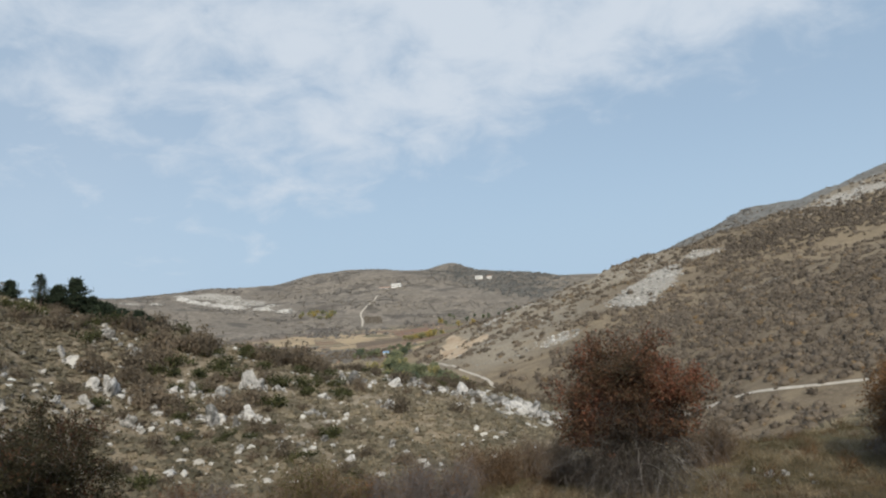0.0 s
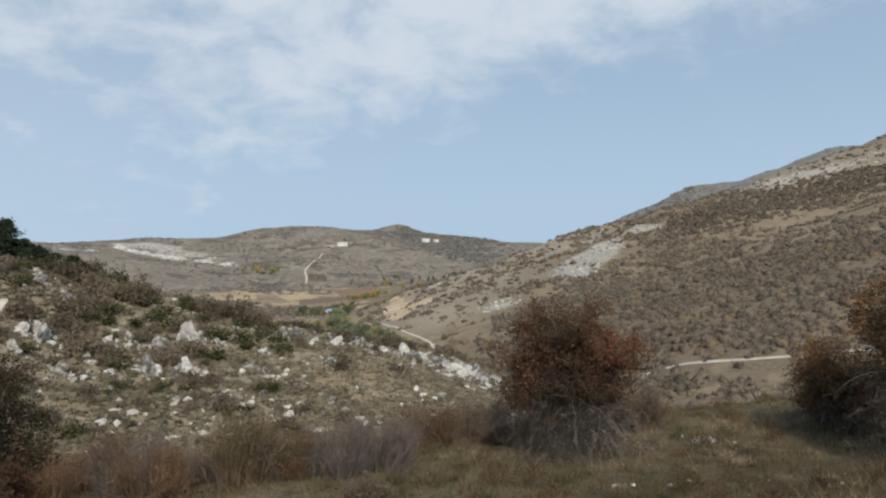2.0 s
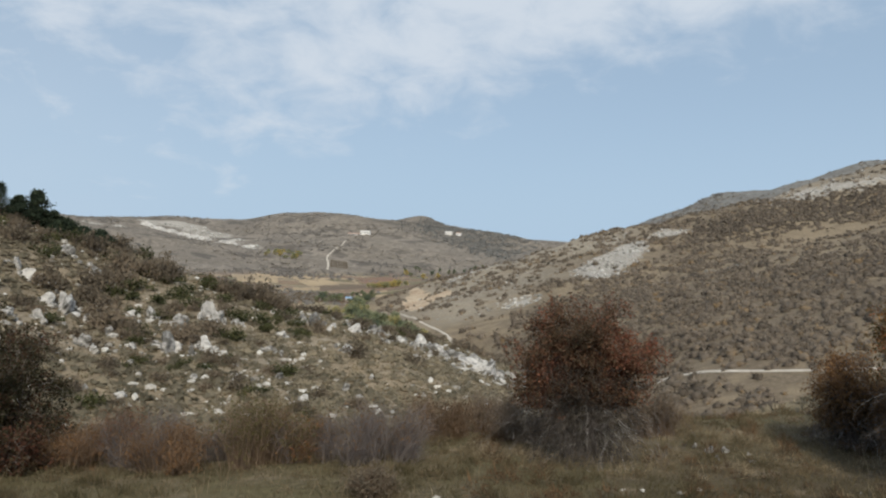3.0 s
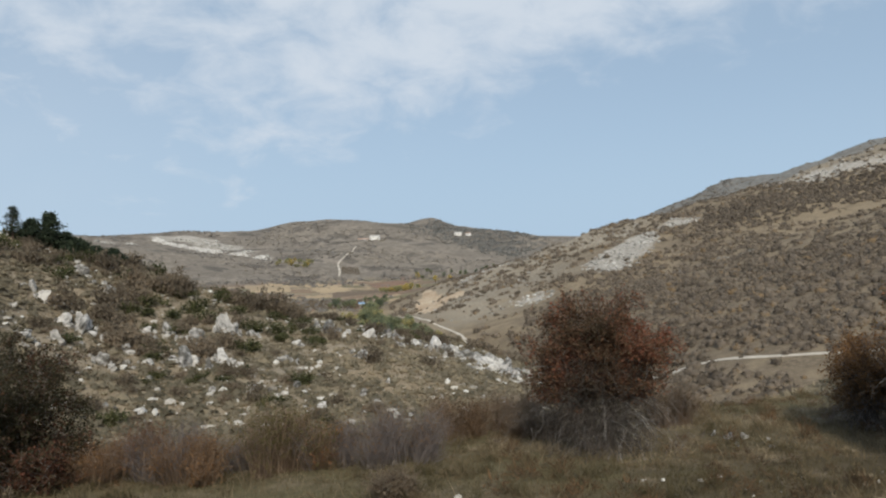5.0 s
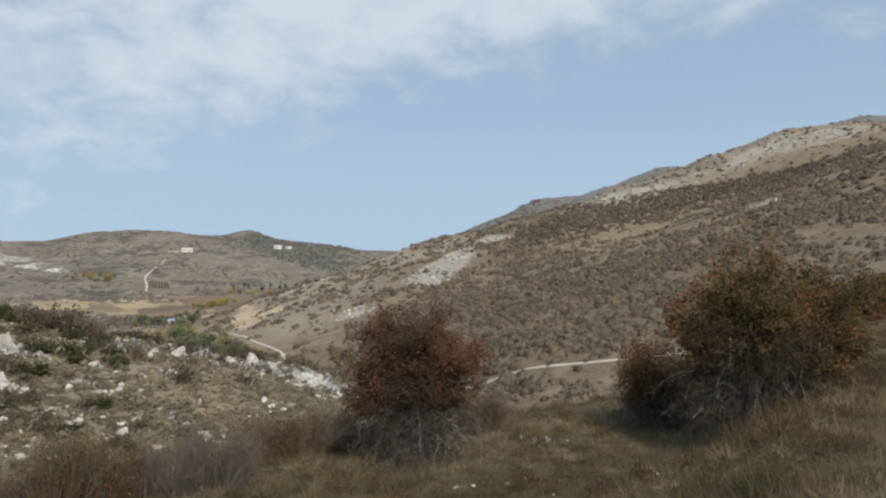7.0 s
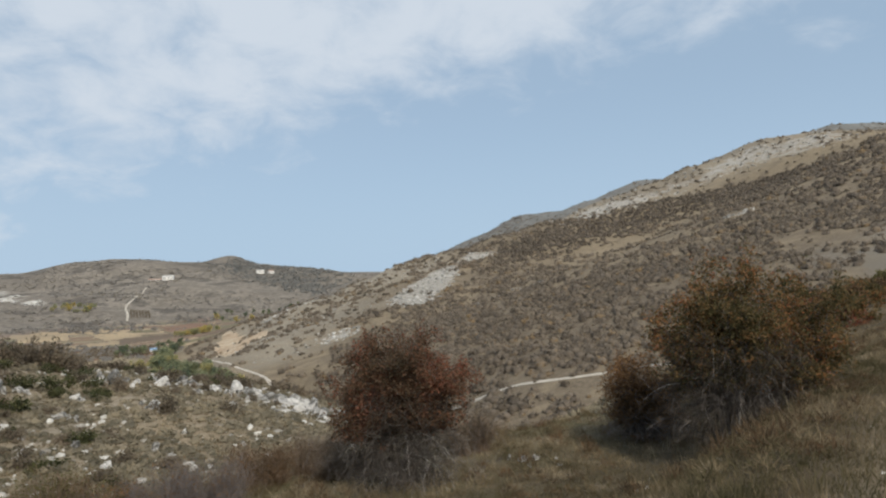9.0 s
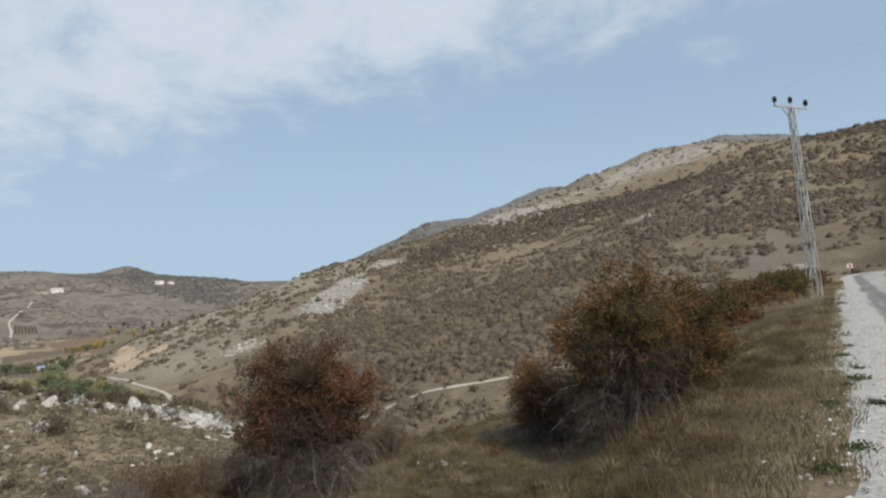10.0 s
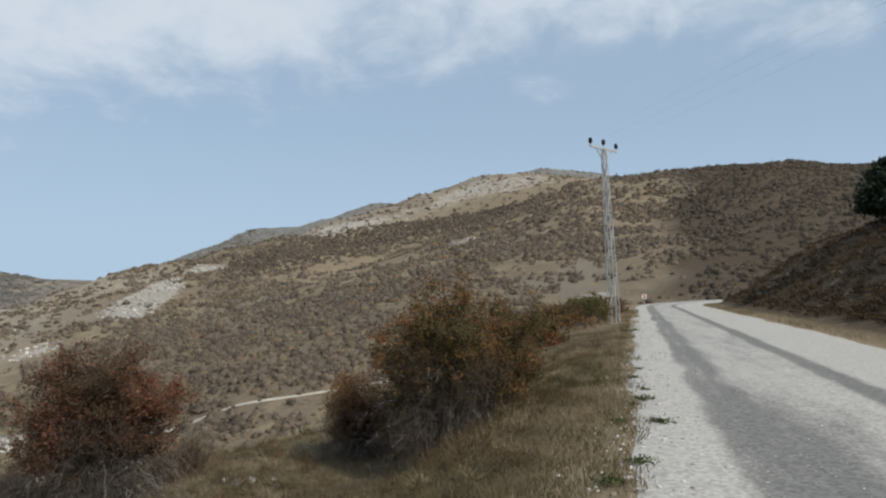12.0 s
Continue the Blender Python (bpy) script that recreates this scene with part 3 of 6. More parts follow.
FAR_HILLS = [sight(*p) for p in ((-80, 1800, 3.5), (-50, 2000, 3.2), (-25.7, 2300, 2.55), (-18.4, 2500, 2.9), (-13.9, 2600, 2.85), (-10.3, 2600, 3.5), (-7.9, 2600, 3.6), (-5, 2700, 3.25), (-1.8, 2800, 3.2),
                                 (0.6, 2850, 3.6), (2.8, 2850, 2.9), (5.3, 2900, 2.25), (8.1, 3000, 2.0), (13, 3100, 1.9), (25, 3200, 1.9), (50, 3300, 2))]
FAR_FALL = [0.12] * 16


FOLD = [(150, 85), (171, 101), (225, 141), (273, 173), (351, 233), (390, 262)]
GULLY = [(20, 272), (23, 235), (30, 190), (40, 160)]


def road_centre(s):
    """Lateral place of the road's middle line, s metres along it."""
    return 3.3 + np.maximum(s - 70, 0) ** 2 / 140 + np.maximum(-s - 25, 0) ** 2 / 300


def road_height(s):
    return 0.0065 * np.maximum(s - 8, 0) - 0.01 * np.maximum(-s - 15, 0)


def height(x, y):
    x, y = np.asarray(x, float), np.asarray(y, float)
    s, n = x * ROAD_DIR[0] + y * ROAD_DIR[1], x * ROAD_RIGHT[0] + y * ROAD_RIGHT[1]
    off = n - road_centre(s)
    zr = road_height(s)
    # valley side of the road: short shoulder, low bank, bench, then the fall to the gully
    m = np.maximum(-off - 3.5, 0)
    edge = np.clip(12 - 0.62 * (s - 6), 3.2, 12.5) + 0.8 * fbm(x, y, 9, 2, 5)
    low = zr - 0.05 * np.minimum(m, 2) - 1.15 * ramp(m, 1.2, 3.9) * ramp(s, 34, 16) - 0.06 * np.maximum(m - 3, 0)
    over = np.maximum(m - edge, 0)
    low = low - 0.42 * (np.sqrt(over * over + 9) - 3)
    # hill side of the road: cut bank
    h = np.maximum(off - 3.6, 0)
    tall = 6.0 * ramp(s, 130, 84) * ramp(s, -120, -30) + 0.8
    high = zr + tall * ramp(h, 0, 12) * (0.85 + 0.3 * fbm(x, y, 12, 3, 8)) + 0.07 * np.maximum(h - 10, 0) * ramp(s, 120, 40)
    z = np.where(off < 0, low, high)
    floor = -43 + 5 * fbm(x, y, 260, 3, 3)
    z = smax(z, floor, 6)
    d = np.sqrt(x * x + y * y)
    rough = ramp(d, 120, 500)
    z = smax(z, ridge(x, y, SPUR, SPUR_FALL, 0.34, 5) + (0.9 * fbm(x, y, 14, 4, 21)) * ramp(d, 22, 45), 2.5)
    # the gully that the valley road follows
    cut = np.full(x.shape, 1e9)
    for (ax, ay), (bx, by) in zip(GULLY, GULLY[1:]):
        q = np.clip(((x - ax) * (bx - ax) + (y - ay) * (by - ay)) / ((bx - ax) ** 2 + (by - ay) ** 2), 0, 1)
        cut = np.minimum(cut, np.hypot(x - ax - q * (bx - ax), y - ay - q * (by - ay)))
    rough_big = 9 * fbm(x, y, 170, 5, 31) * rough + 2.0 * fbm(x, y, 40, 3, 33) * rough
    z = smax(z, ridge(x, y, MOUNTAIN, MOUNTAIN_FALL, 0.3, 25) + rough_big * 0.8, 10)
    z = smax(z, ridge(x, y, EAST_HILL, EAST_FALL, 0.25, 25) + rough_big * 0.8, 10)
    z = smax(z, ridge(x, y, BACK_RANGE, BACK_FALL, 0.3, 40) + rough_big, 12)
    z = z - 9 * np.exp(-((cut / 17) ** 2)) * (z > -60)
    crease = np.full(x.shape, 1e9)
    for (ax, ay), (bx, by) in zip(FOLD, FOLD[1:]):
        q = np.clip(((x - ax) * (bx - ax) + (y - ay) * (by - ay)) / ((bx - ax) ** 2 + (by - ay) ** 2), 0, 1)
        crease = np.minimum(crease, np.hypot(x - ax - q * (bx - ax), y - ay - q * (by - ay)))
    z = z - 0.032 * np.clip(d - 160, 0, 260) * np.exp(-((crease / 26) ** 2)) * ramp(d, 450, 390)
    wide = ramp(d, 900, 1700)
    z = smax(z, ridge(x, y, FAR_HILLS, FAR_FALL, 0.12, 80) + wide * (44 * fbm(x, y, 620, 5, 41)) * ramp(d, 2750, 2100) + wide * 8 * fbm(x, y, 220, 4, 43), 25)
    z = z + 0.08 * fbm(x, y, 1.7, 3, 51) * ramp(np.abs(off), 3.6, 6) * ramp(d, 400, 60)
    return z


# ---- ground ----
def blobs(x, y, places):
    """1 in the middle of round patches (x, y, radius), falling to 0 at their rim."""
    v = np.zeros(x.shape)
    for px0, py0, r0 in places:
        v = np.maximum(v, np.exp(-((x - px0) ** 2 + (y - py0) ** 2) / (r0 * r0)))
    return v


ROCKY = [(182, 492, 16), (54, 358, 14), (34, 534, 12), (119, 325, 4), (131, 330, 5), (144, 332, 6), (152, 328, 5), (252, 294, 8), 
         (-800, 2160, 52), (-745, 2185, 60), (-690, 2170, 60), (-640, 2110, 62), (-590, 2080, 60), (-560, 2040, 45), (-493, 1960, 36), (-395, 1565, 26), (-337, 1500, 24), (-861, 1905, 34), (-800, 1930, 24), (150, 118, 6)]
OUTCROP = [(134, 464), (155, 489), (161, 470), (155, 451), (139, 417), (120, 393), (110, 367), (101, 360), (90, 366), (91, 411), (105, 427)]
HIGH_ROCK = [(279, 556), (328, 584), (366, 560), (402, 553), (398, 540), (349, 524), (318, 538), (279, 532)]
SCREE = [(402, 553), (484, 553), (506, 532), (546, 489), (509, 429), (480, 459), (466, 491), (446, 511), (408, 525)]
BARE = [(159, 155), (178, 161), (202, 166), (178, 139), (146, 113), (134, 120), (139, 136)]


def within(x, y, outline, soft=4.0):
    """1 inside an outline, falling to 0 across its rim."""
    inside, near = np.zeros(x.shape, bool), np.full(x.shape, 1e9)
    for (ax, ay), (bx, by) in zip(outline, outline[1:] + outline[:1]):
        cross = (ay > y) != (by > y)
        inside ^= cross & (x < (bx - ax) * (y - ay) / (by - ay if by != ay else 1e-9) + ax)
        q = np.clip(((x - ax) * (bx - ax) + (y - ay) * (by - ay)) / ((bx - ax) ** 2 + (by - ay) ** 2), 0, 1)
        near = np.minimum(near, np.hypot(x - ax - q * (bx - ax), y - ay - q * (by - ay)))
    return np.clip(0.5 + np.where(inside, near, -near) / (2 * soft), 0, 1)


LIGHT_SLOPE = [(-22, 476), (2, 545), (35, 560), (80, 560), (130, 545), (175, 540), (160, 480), (100, 465), (90, 400), (67, 395), (36, 345), (12, 335), (1, 375)]
HIGH_SLOPE = [(265, 560), (300, 610), (366, 608), (430, 600), (520, 590), (585, 560), (560, 500), (490, 480), (430, 520), (355, 520), (310, 555)]
FIELDS = [(-239, 1056, 60), (-167, 998, 70), (-86, 1001, 60), (-129, 934, 50), (-68, 870, 40), (-200, 1010, 60)]
PLOTS = [(0.3, [(-239, 953), (-263, 1057), (-255, 1146), (-212, 1118), (-188, 985)]), (0.3, [(-205, 1143), (-182, 1177), (-107, 1040), (-102, 989), (-138, 938), (-154, 995)]), (0.5, [(-142, 947), (-123, 996), (-69, 1045), (-64, 964), (-110, 893), (-132, 897)]),
         (0.9, [(-99, 1172), (-54, 1271), (-23, 1229), (-25, 1103), (-79, 1054)]), (0.3, [(-180, 835), (-182, 897), (-130, 958), (-118, 901), (-148, 862)]), (0.65, [(-101, 643), (-112, 718), (-75, 720), (-69, 640)])]
FAR_WOOD = [(-38, 2260), (0, 2760), (60, 2800), (110, 2700), (190, 2500), (300, 2350), (360, 2150), (300, 1900), (230, 1700), (200, 1560), (120, 1750), (41, 2055)]
SCARS = [(-4, 480, 14), (3, 515, 16), (8, 470, 16), (18, 475, 14), (24, 485, 12), (4, 425, 14), (4, 445, 14)]


def cover_values(x, y):
    d = np.hypot(x, y)
    s, n = x * ROAD_DIR[0] + y * ROAD_DIR[1], x * ROAD_RIGHT[0] + y * ROAD_RIGHT[1]
    on_spur = ramp(d, 28, 45) * ramp(d, 115, 95) * ramp(n, -10, -26)
    crest = [(0.965 * p[0], 0.965 * p[1], 26) for p in MOUNTAIN[8:13]] + [(0.97 * (p[0] + q[0]) / 2, 0.97 * (p[1] + q[1]) / 2, 24) for p, q in zip(MOUNTAIN[8:12], MOUNTAIN[9:13])]
    lower = [(0.9 * p[0], 0.9 * p[1], 30) for p in MOUNTAIN[2:7]]
    # between 1000 and 1900 m extra grey stone is added in place of haze
    rock = (0.60 + 0.35 * ramp(d, 1000, 1200)) * blobs(x, y, ROCKY) + 0.72 * within(x, y, OUTCROP, 5) + 0.5 * within(x, y, HIGH_ROCK, 10) + 0.55 * within(x, y, SCREE, 14) + 0.26 * within(x, y, BARE, 8) + 0.27 * blobs(x, y, crest) + 0.26 * blobs(x, y, lower) + 0.07 * on_spur + 0.22 * ramp(d, 1000, 1150) * ramp(d, 1900, 1750) * ramp(np.arctan2(x, y), 0.1, 0.25) + 0.1 * fbm(x, y, 90, 3, 61) * ramp(d, 100, 250)
    soil = 1.35 * within(x, y, [(-10, 462), (-7, 500), (0, 545), (9, 520), (14, 495), (27, 500), (26, 468), (14, 458), (8, 402), (0, 405)], 6)
    fu, fw = (0.93 * x + 0.37 * y) / 74, (-0.37 * x + 0.93 * y + 16 * fbm(x, y, 120, 2, 65)) / 36
    crop = hash01(np.floor(fu + 0.37 * np.floor(fw)).astype(np.int64), np.floor(fw).astype(np.int64), 7)
    plots = np.zeros(len(x))
    for kind, outline in PLOTS:
        inside = within(x, y, outline, 4)
        crop = np.where(inside > 0.5, kind, crop)
        plots = np.maximum(plots, inside)
    field = ramp(height(x, y), -22, -31) * ramp(d, 560, 680) * ramp(d, 1550, 1350) * 0.9
    field = np.maximum(field, plots)
    heath = 0.34 * ramp(d, 60, 110) * ramp(d, 360, 250) * ramp(np.arctan2(x, y), 0.1, 0.25) + 0.12 * ramp(d, 110, 300) * ramp(d, 900, 700) + (0.15 + 0.8 * fbm(x, y, 330, 4, 73)) * ramp(d, 700, 1100) + 1.0 * ramp(np.arctan2(x, y), 0.985, 1.05) * ramp(d, 90, 160) + 0.3 * fbm(x, y, 150, 3, 71) * ramp(d, 100, 300) + 0.35 * fbm(x, y, 12, 3, 77) * on_spur
    off = n - road_centre(s)
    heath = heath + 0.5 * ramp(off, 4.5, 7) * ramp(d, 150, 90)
    green = ramp(d, 40, 22) * (0.55 + 0.45 * ramp(fbm(x, y, 5, 3, 81), -0.25, 0.3)) * ramp(-off, 4.5, 7.0) + 0.5 * ramp(height(x, y), -30, -40) * ramp(d, 150, 300) * ramp(d, 1500, 900)
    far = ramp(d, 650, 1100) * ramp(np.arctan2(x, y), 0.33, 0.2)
    # haze tint on the back range, real grey-green ground in the bare patch
    haze_and_bare = ramp(d, 960, 1080) * ramp(d, 2000, 1850) * ramp(np.arctan2(x, y), 0.14, 0.22) + 0.5 * within(x, y, BARE, 10) * ramp(fbm(x, y, 14, 3, 83), -0.4, 0.2)
    light = np.maximum(within(x, y, LIGHT_SLOPE, 18), 0.7 * within(x, y, HIGH_SLOPE, 20)) + 0.6 * on_spur * (0.6 + fbm(x, y, 5, 3, 79))
    light = np.maximum(light, 0.15 * within(x, y, BARE, 8))
    # bank, then the east hillside's painted shade past a bearing, then the verge
    earth_and_shade = ramp(off, 3.8, 4.8) * ramp(d, 170, 110) + 1.2 * ramp(np.arctan2(x, y) + 0.07 * fbm(x, y, 60, 4, 106), 0.97, 1.03) * ramp(d, 150, 210) * ramp(d, 900, 700) + (0.55 + 0.35 * ramp(off, -11, -6)) * ramp(-off, 3.7, 4.6) * ramp(d, 45, 25)
    return dict(light=light, earth_and_shade=earth_and_shade, far=far, haze_and_bare=haze_and_bare, crop=crop, rock=rock, soil=soil, field=field, heath=heath, green=green)


rings = np.concatenate([[0.002], np.geomspace(0.6, 22, 105)[:-1], np.geomspace(22, 150, 120)[:-1], np.geomspace(150, 1200, 170)[:-1], np.geomspace(1200, 4700, 75)])
turns = np.radians(np.concatenate([np.arange(-42, 76, 0.27), np.arange(76, 318, 4.0)]))
rr, aa = np.meshgrid(rings, turns, indexing="ij")
gx, gy = (rr * np.sin(aa)).ravel(), (rr * np.cos(aa)).ravel()
nr, na = len(rings), len(turns)
i, j = np.meshgrid(np.arange(nr - 1), np.arange(na), indexing="ij")
k = (j + 1) % na
quads = np.stack([i * na + j, (i + 1) * na + j, (i + 1) * na + k, i * na + k], -1).reshape(-1, 4)[:, ::-1]
gv = np.stack([gx, gy, height(gx, gy)], 1)
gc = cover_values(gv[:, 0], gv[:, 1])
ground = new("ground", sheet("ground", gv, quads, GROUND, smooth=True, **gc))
tagged(ground, "dry upland ground of straw grass, heath and pale limestone", "ground", kind="structure")


# ---- roads ----
def ribbon(name, line, widths, mat, lift, cross=7, along=None):
    """A draped strip along a line of (x, y), with its places across and along stored as values."""
    along = np.zeros(len(line)) if along is None else along
    line = np.asarray(line, float)
    way = np.gradient(line, axis=0)
    way /= np.linalg.norm(way, axis=1)[:, None]
    right = np.stack([way[:, 1], -way[:, 0]], 1)
    u = np.linspace(0, 1, cross)
    p = line[:, None, :] + right[:, None, :] * ((u[None, :, None] - 0.5) * np.asarray(widths).reshape(-1, 1, 1))
    z = height(p[..., 0], p[..., 1]) + lift
    z[:, 0] -= lift + 0.05
    z[:, -1] -= lift + 0.05
    v = np.concatenate([p, z[..., None]], -1).reshape(-1, 3)
    a, b = np.meshgrid(np.arange(len(line) - 1), np.arange(cross - 1), indexing="ij")
    f = np.stack([a * cross + b, a * cross + b + 1, (a + 1) * cross + b + 1, (a + 1) * cross + b], -1).reshape(-1, 4)
    return sheet(name, v, f, mat, smooth=True, across=np.tile(u, len(line)), along=np.repeat(along, cross))


rs = np.concatenate([np.arange(-120, -10, 2.0), np.arange(-10, 40, 0.2), np.arange(40, 122, 1.0)])
rn = road_centre(rs) - 0.2
road_line = np.stack([rs * ROAD_DIR[0] + rn * ROAD_RIGHT[0], rs * ROAD_DIR[1] + rn * ROAD_RIGHT[1]], 1)
road_width = 6.7 + 0.5 * fbm(rs, rs * 0, 2.2, 4, 91)
road = new("road", ribbon("road", road_line, road_width, ROAD, 0.03, 25, rs))
tagged(road, "worn grey asphalt road with drifts of white crushed stone", "road", kind="structure")


def smooth_line(points, step):
    p = np.asarray(points, float)
    for _ in range(3):
        p = np.concatenate([p[:1], *[np.stack([0.75 * a + 0.25 * b, 0.25 * a + 0.75 * b]) for a, b in zip(p, p[1:])], p[-1:]])
    d = np.concatenate([[0], np.cumsum(np.linalg.norm(np.diff(p, axis=0), axis=1))])
    q = np.arange(0, d[-1], step)
    return np.stack([np.interp(q, d, p[:, 0]), np.interp(q, d, p[:, 1])], 1)


track_line = smooth_line([(98, 106), (84, 118), (71, 130), (65, 137), (60, 146), (52, 162), (38, 190), (27, 228), (20, 265), (16, 303), (8, 338), (0, 370), (-12, 433), (-26, 476), (-45, 492), (-70, 505)], 3.0)
track = new("valley_road", ribbon("valley_road", track_line, np.full(len(track_line), 1.5) + 0.5 * fbm(track_line[:, 0], track_line[:, 1], 9, 3, 95), TRACK, 0.12))
tagged(track, "pale gravel road winding down into the valley", "road", kind="structure")
far_line = smooth_line([(-161, 1310), (-166, 1370), (-181, 1450), (-180, 1500), (-174, 1540), (-172, 1620), (-176, 1700), (-172, 1790)], 8.0)
far_track = new("valley_road", ribbon("valley_road", far_line, np.full(len(far_line), 4.0), TRACK, 0.4))
tagged(far_track, "pale dirt track climbing the far hillside", "road", kind="structure")

# ---- scattered cover that nobody could count ----
rng = np.random.default_rng(5)


def spread(n, lo, hi, r0, r1, power=1.0):
    """Random places between two bearings and two distances."""
    a = np.radians(rng.uniform(lo, hi, n))
    d = r0 + (r1 - r0) * rng.random(n) ** power
    return d * np.sin(a), d * np.cos(a), d


GOLD = (1 + 5 ** 0.5) / 2
ICO = np.array([(-1, GOLD, 0), (1, GOLD, 0), (-1, -GOLD, 0), (1, -GOLD, 0), (0, -1, GOLD), (0, 1, GOLD), (0, -1, -GOLD), (0, 1, -GOLD), (GOLD, 0, -1), (GOLD, 0, 1), (-GOLD, 0, -1), (-GOLD, 0, 1)]) / 1.9
ICO_FACES = np.array([(0, 11, 5), (0, 5, 1), (0, 1, 7), (0, 7, 10), (0, 10, 11), (1, 5, 9), (5, 11, 4), (11, 10, 2), (10, 7, 6), (7, 1, 8), (3, 9, 4), (3, 4, 2), (3, 2, 6), (3, 6, 8), (3, 8, 9), (4, 9, 5), (2, 4, 11), (6, 2, 10), (8, 6, 7), (9, 8, 1)])


def scrub(name, x, y, radius, tall, count, mat, size=0.5, tone=None, label="", category="shrubs", core=True):
    """Many small bushes in one mesh: a lumpy body each, with loose sprays of leaves standing out of it."""
    z = height(x, y)
    n = len(x)
    tone = rng.random(n) if tone is None else tone
    foot = np.stack([x, y, z], 1)[:, None, :]
    shape = np.stack([radius, radius, radius * tall], 1)[:, None, :]
    q = rng.normal(size=(n, count, 3))
    q[..., 2] = np.abs(q[..., 2]) * 1.1
    q /= np.linalg.norm(q, axis=2)[..., None]
    side = np.cross(q, rng.normal(size=q.shape))
    side *= (radius * size * 0.45)[:, None, None] / np.linalg.norm(side, axis=2)[..., None]
    root = foot + q * shape * rng.uniform(0.55, 0.85, (n, count, 1))
    tip = foot + (q + rng.normal(size=q.shape) * 0.22) * shape * rng.uniform(0.95, 1.25, (n, count, 1))
    v = np.stack([root - side, root + side, tip], 2).reshape(-1, 3)
    f = np.arange(3 * n * count).reshape(-1, 3)
    tones = np.repeat(tone, count * 3)
    if core == "plain":
        turn = rng.uniform(0, 6.28, (n, 1)) + np.array([0, 1.3, 2.5, 3.8, 5.0])[None]
        rim = np.stack([np.cos(turn), np.sin(turn), rng.uniform(-0.1, 0.25, turn.shape)], 2) * rng.uniform(0.75, 1.05, (n, 5, 1))
        top = np.concatenate([rng.normal(size=(n, 1, 2)) * 0.2, np.full((n, 1, 1), 0.9)], 2)
        body = np.concatenate([rim, top], 1) * shape + foot
        fan = np.array([(k, (k + 1) % 5, 5) for k in range(5)])
        faces = (fan[None] + (np.arange(n) * 6)[:, None, None]).reshape(-1, 3)
        v, f = np.concatenate([body.reshape(-1, 3), v]), np.concatenate([faces, f + 6 * n])
        tones = np.concatenate([np.repeat(tone, 6), tones])
    elif core:
        turn = rng.uniform(0, 6.28, (n, 1)) + np.array([0, 1.3, 2.5, 3.8, 5.0])[None]
        rim = np.stack([np.cos(turn), np.sin(turn), np.full(turn.shape, -0.1)], 2) * rng.uniform(0.75, 1.0, (n, 5, 1))
        turn = turn + 0.6
        waist = np.stack([0.85 * np.cos(turn), 0.85 * np.sin(turn), np.full(turn.shape, 0.58)], 2) * rng.uniform(0.8, 1.1, (n, 5, 1))
        top = np.concatenate([rng.normal(size=(n, 1, 2)) * 0.15, rng.uniform(0.85, 1.0, (n, 1, 1))], 2)
        body = np.concatenate([rim, waist, top], 1) * shape * 0.9 + foot
        fan = np.array([q for k in range(5) for q in ((k, (k + 1) % 5, 5 + k), ((k + 1) % 5, 5 + (k + 1) % 5, 5 + k), (5 + k, 5 + (k + 1) % 5, 10))])
        faces = (fan[None] + (np.arange(n) * 11)[:, None, None]).reshape(-1, 3)
        v, f = np.concatenate([body.reshape(-1, 3), v]), np.concatenate([faces, f + 11 * n])
        tones = np.concatenate([np.repeat(tone, 11), tones])
    ob = new(name, sheet(name, v, f, mat, smooth=bool(core), tone=tones))
    return tagged(ob, label, category, kind="stuff")


def off_road(x, y):
    s, n = x * ROAD_DIR[0] + y * ROAD_DIR[1], x * ROAD_RIGHT[0] + y * ROAD_RIGHT[1]
    return n - road_centre(s), s


def clear_of(x, y, line, gap):
    d = np.min(np.hypot(x[:, None] - line[None, ::3, 0], y[:, None] - line[None, ::3, 1]), axis=1)
    return d > gap


# mountain and east hill, nearer slopes
x, y, d = spread(35000, -3, 76, 120, 640, 0.8)
keep = (1.3 * fbm(x, y, 55, 4, 101) + rng.uniform(-0.4, 0.4, len(x)) + 0.8 * fbm(x, y, 13, 2, 104) + 0.5 * ramp(np.arctan2(x, y), 0.99, 1.05) - 0.05 * ramp(np.arctan2(x, y), 0.87, 0.92) * ramp(np.arctan2(x, y), 1.02, 0.98) > -0.04) & (0.45 * np.maximum(within(x, y, LIGHT_SLOPE, 15), within(x, y, HIGH_SLOPE, 20)) < rng.random(len(x))) & clear_of(x, y, track_line, 3.5) & (height(x, y) > -38) & (blobs(x, y, ROCKY) < 0.4) & (within(x, y, OUTCROP) < rng.uniform(0.3, 1.15, len(x))) & (within(x, y, BARE) < rng.uniform(0.5, 1.35, len(x))) & (blobs(x, y, SCARS) < 0.5)
x, y, d = x[keep], y[keep], d[keep]
# past this bearing the scrub's darker colour paints the hillside's shade
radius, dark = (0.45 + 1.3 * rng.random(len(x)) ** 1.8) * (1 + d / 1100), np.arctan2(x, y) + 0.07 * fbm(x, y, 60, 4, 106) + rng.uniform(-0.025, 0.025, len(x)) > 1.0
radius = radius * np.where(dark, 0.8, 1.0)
for pick, mat, label in ((~dark, SCRUB, "grey-brown leafless scrub dotted over the mountain slope"), (dark, SHADED_SCRUB, "brown scrub on the hillside beyond the road, darkened as shade")):
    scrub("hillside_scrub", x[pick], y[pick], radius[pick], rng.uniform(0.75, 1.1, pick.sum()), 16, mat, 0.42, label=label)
# small shrubs at the mountain's foot
x, y, d = spread(7000, 8, 56, 95, 330, 0.75)
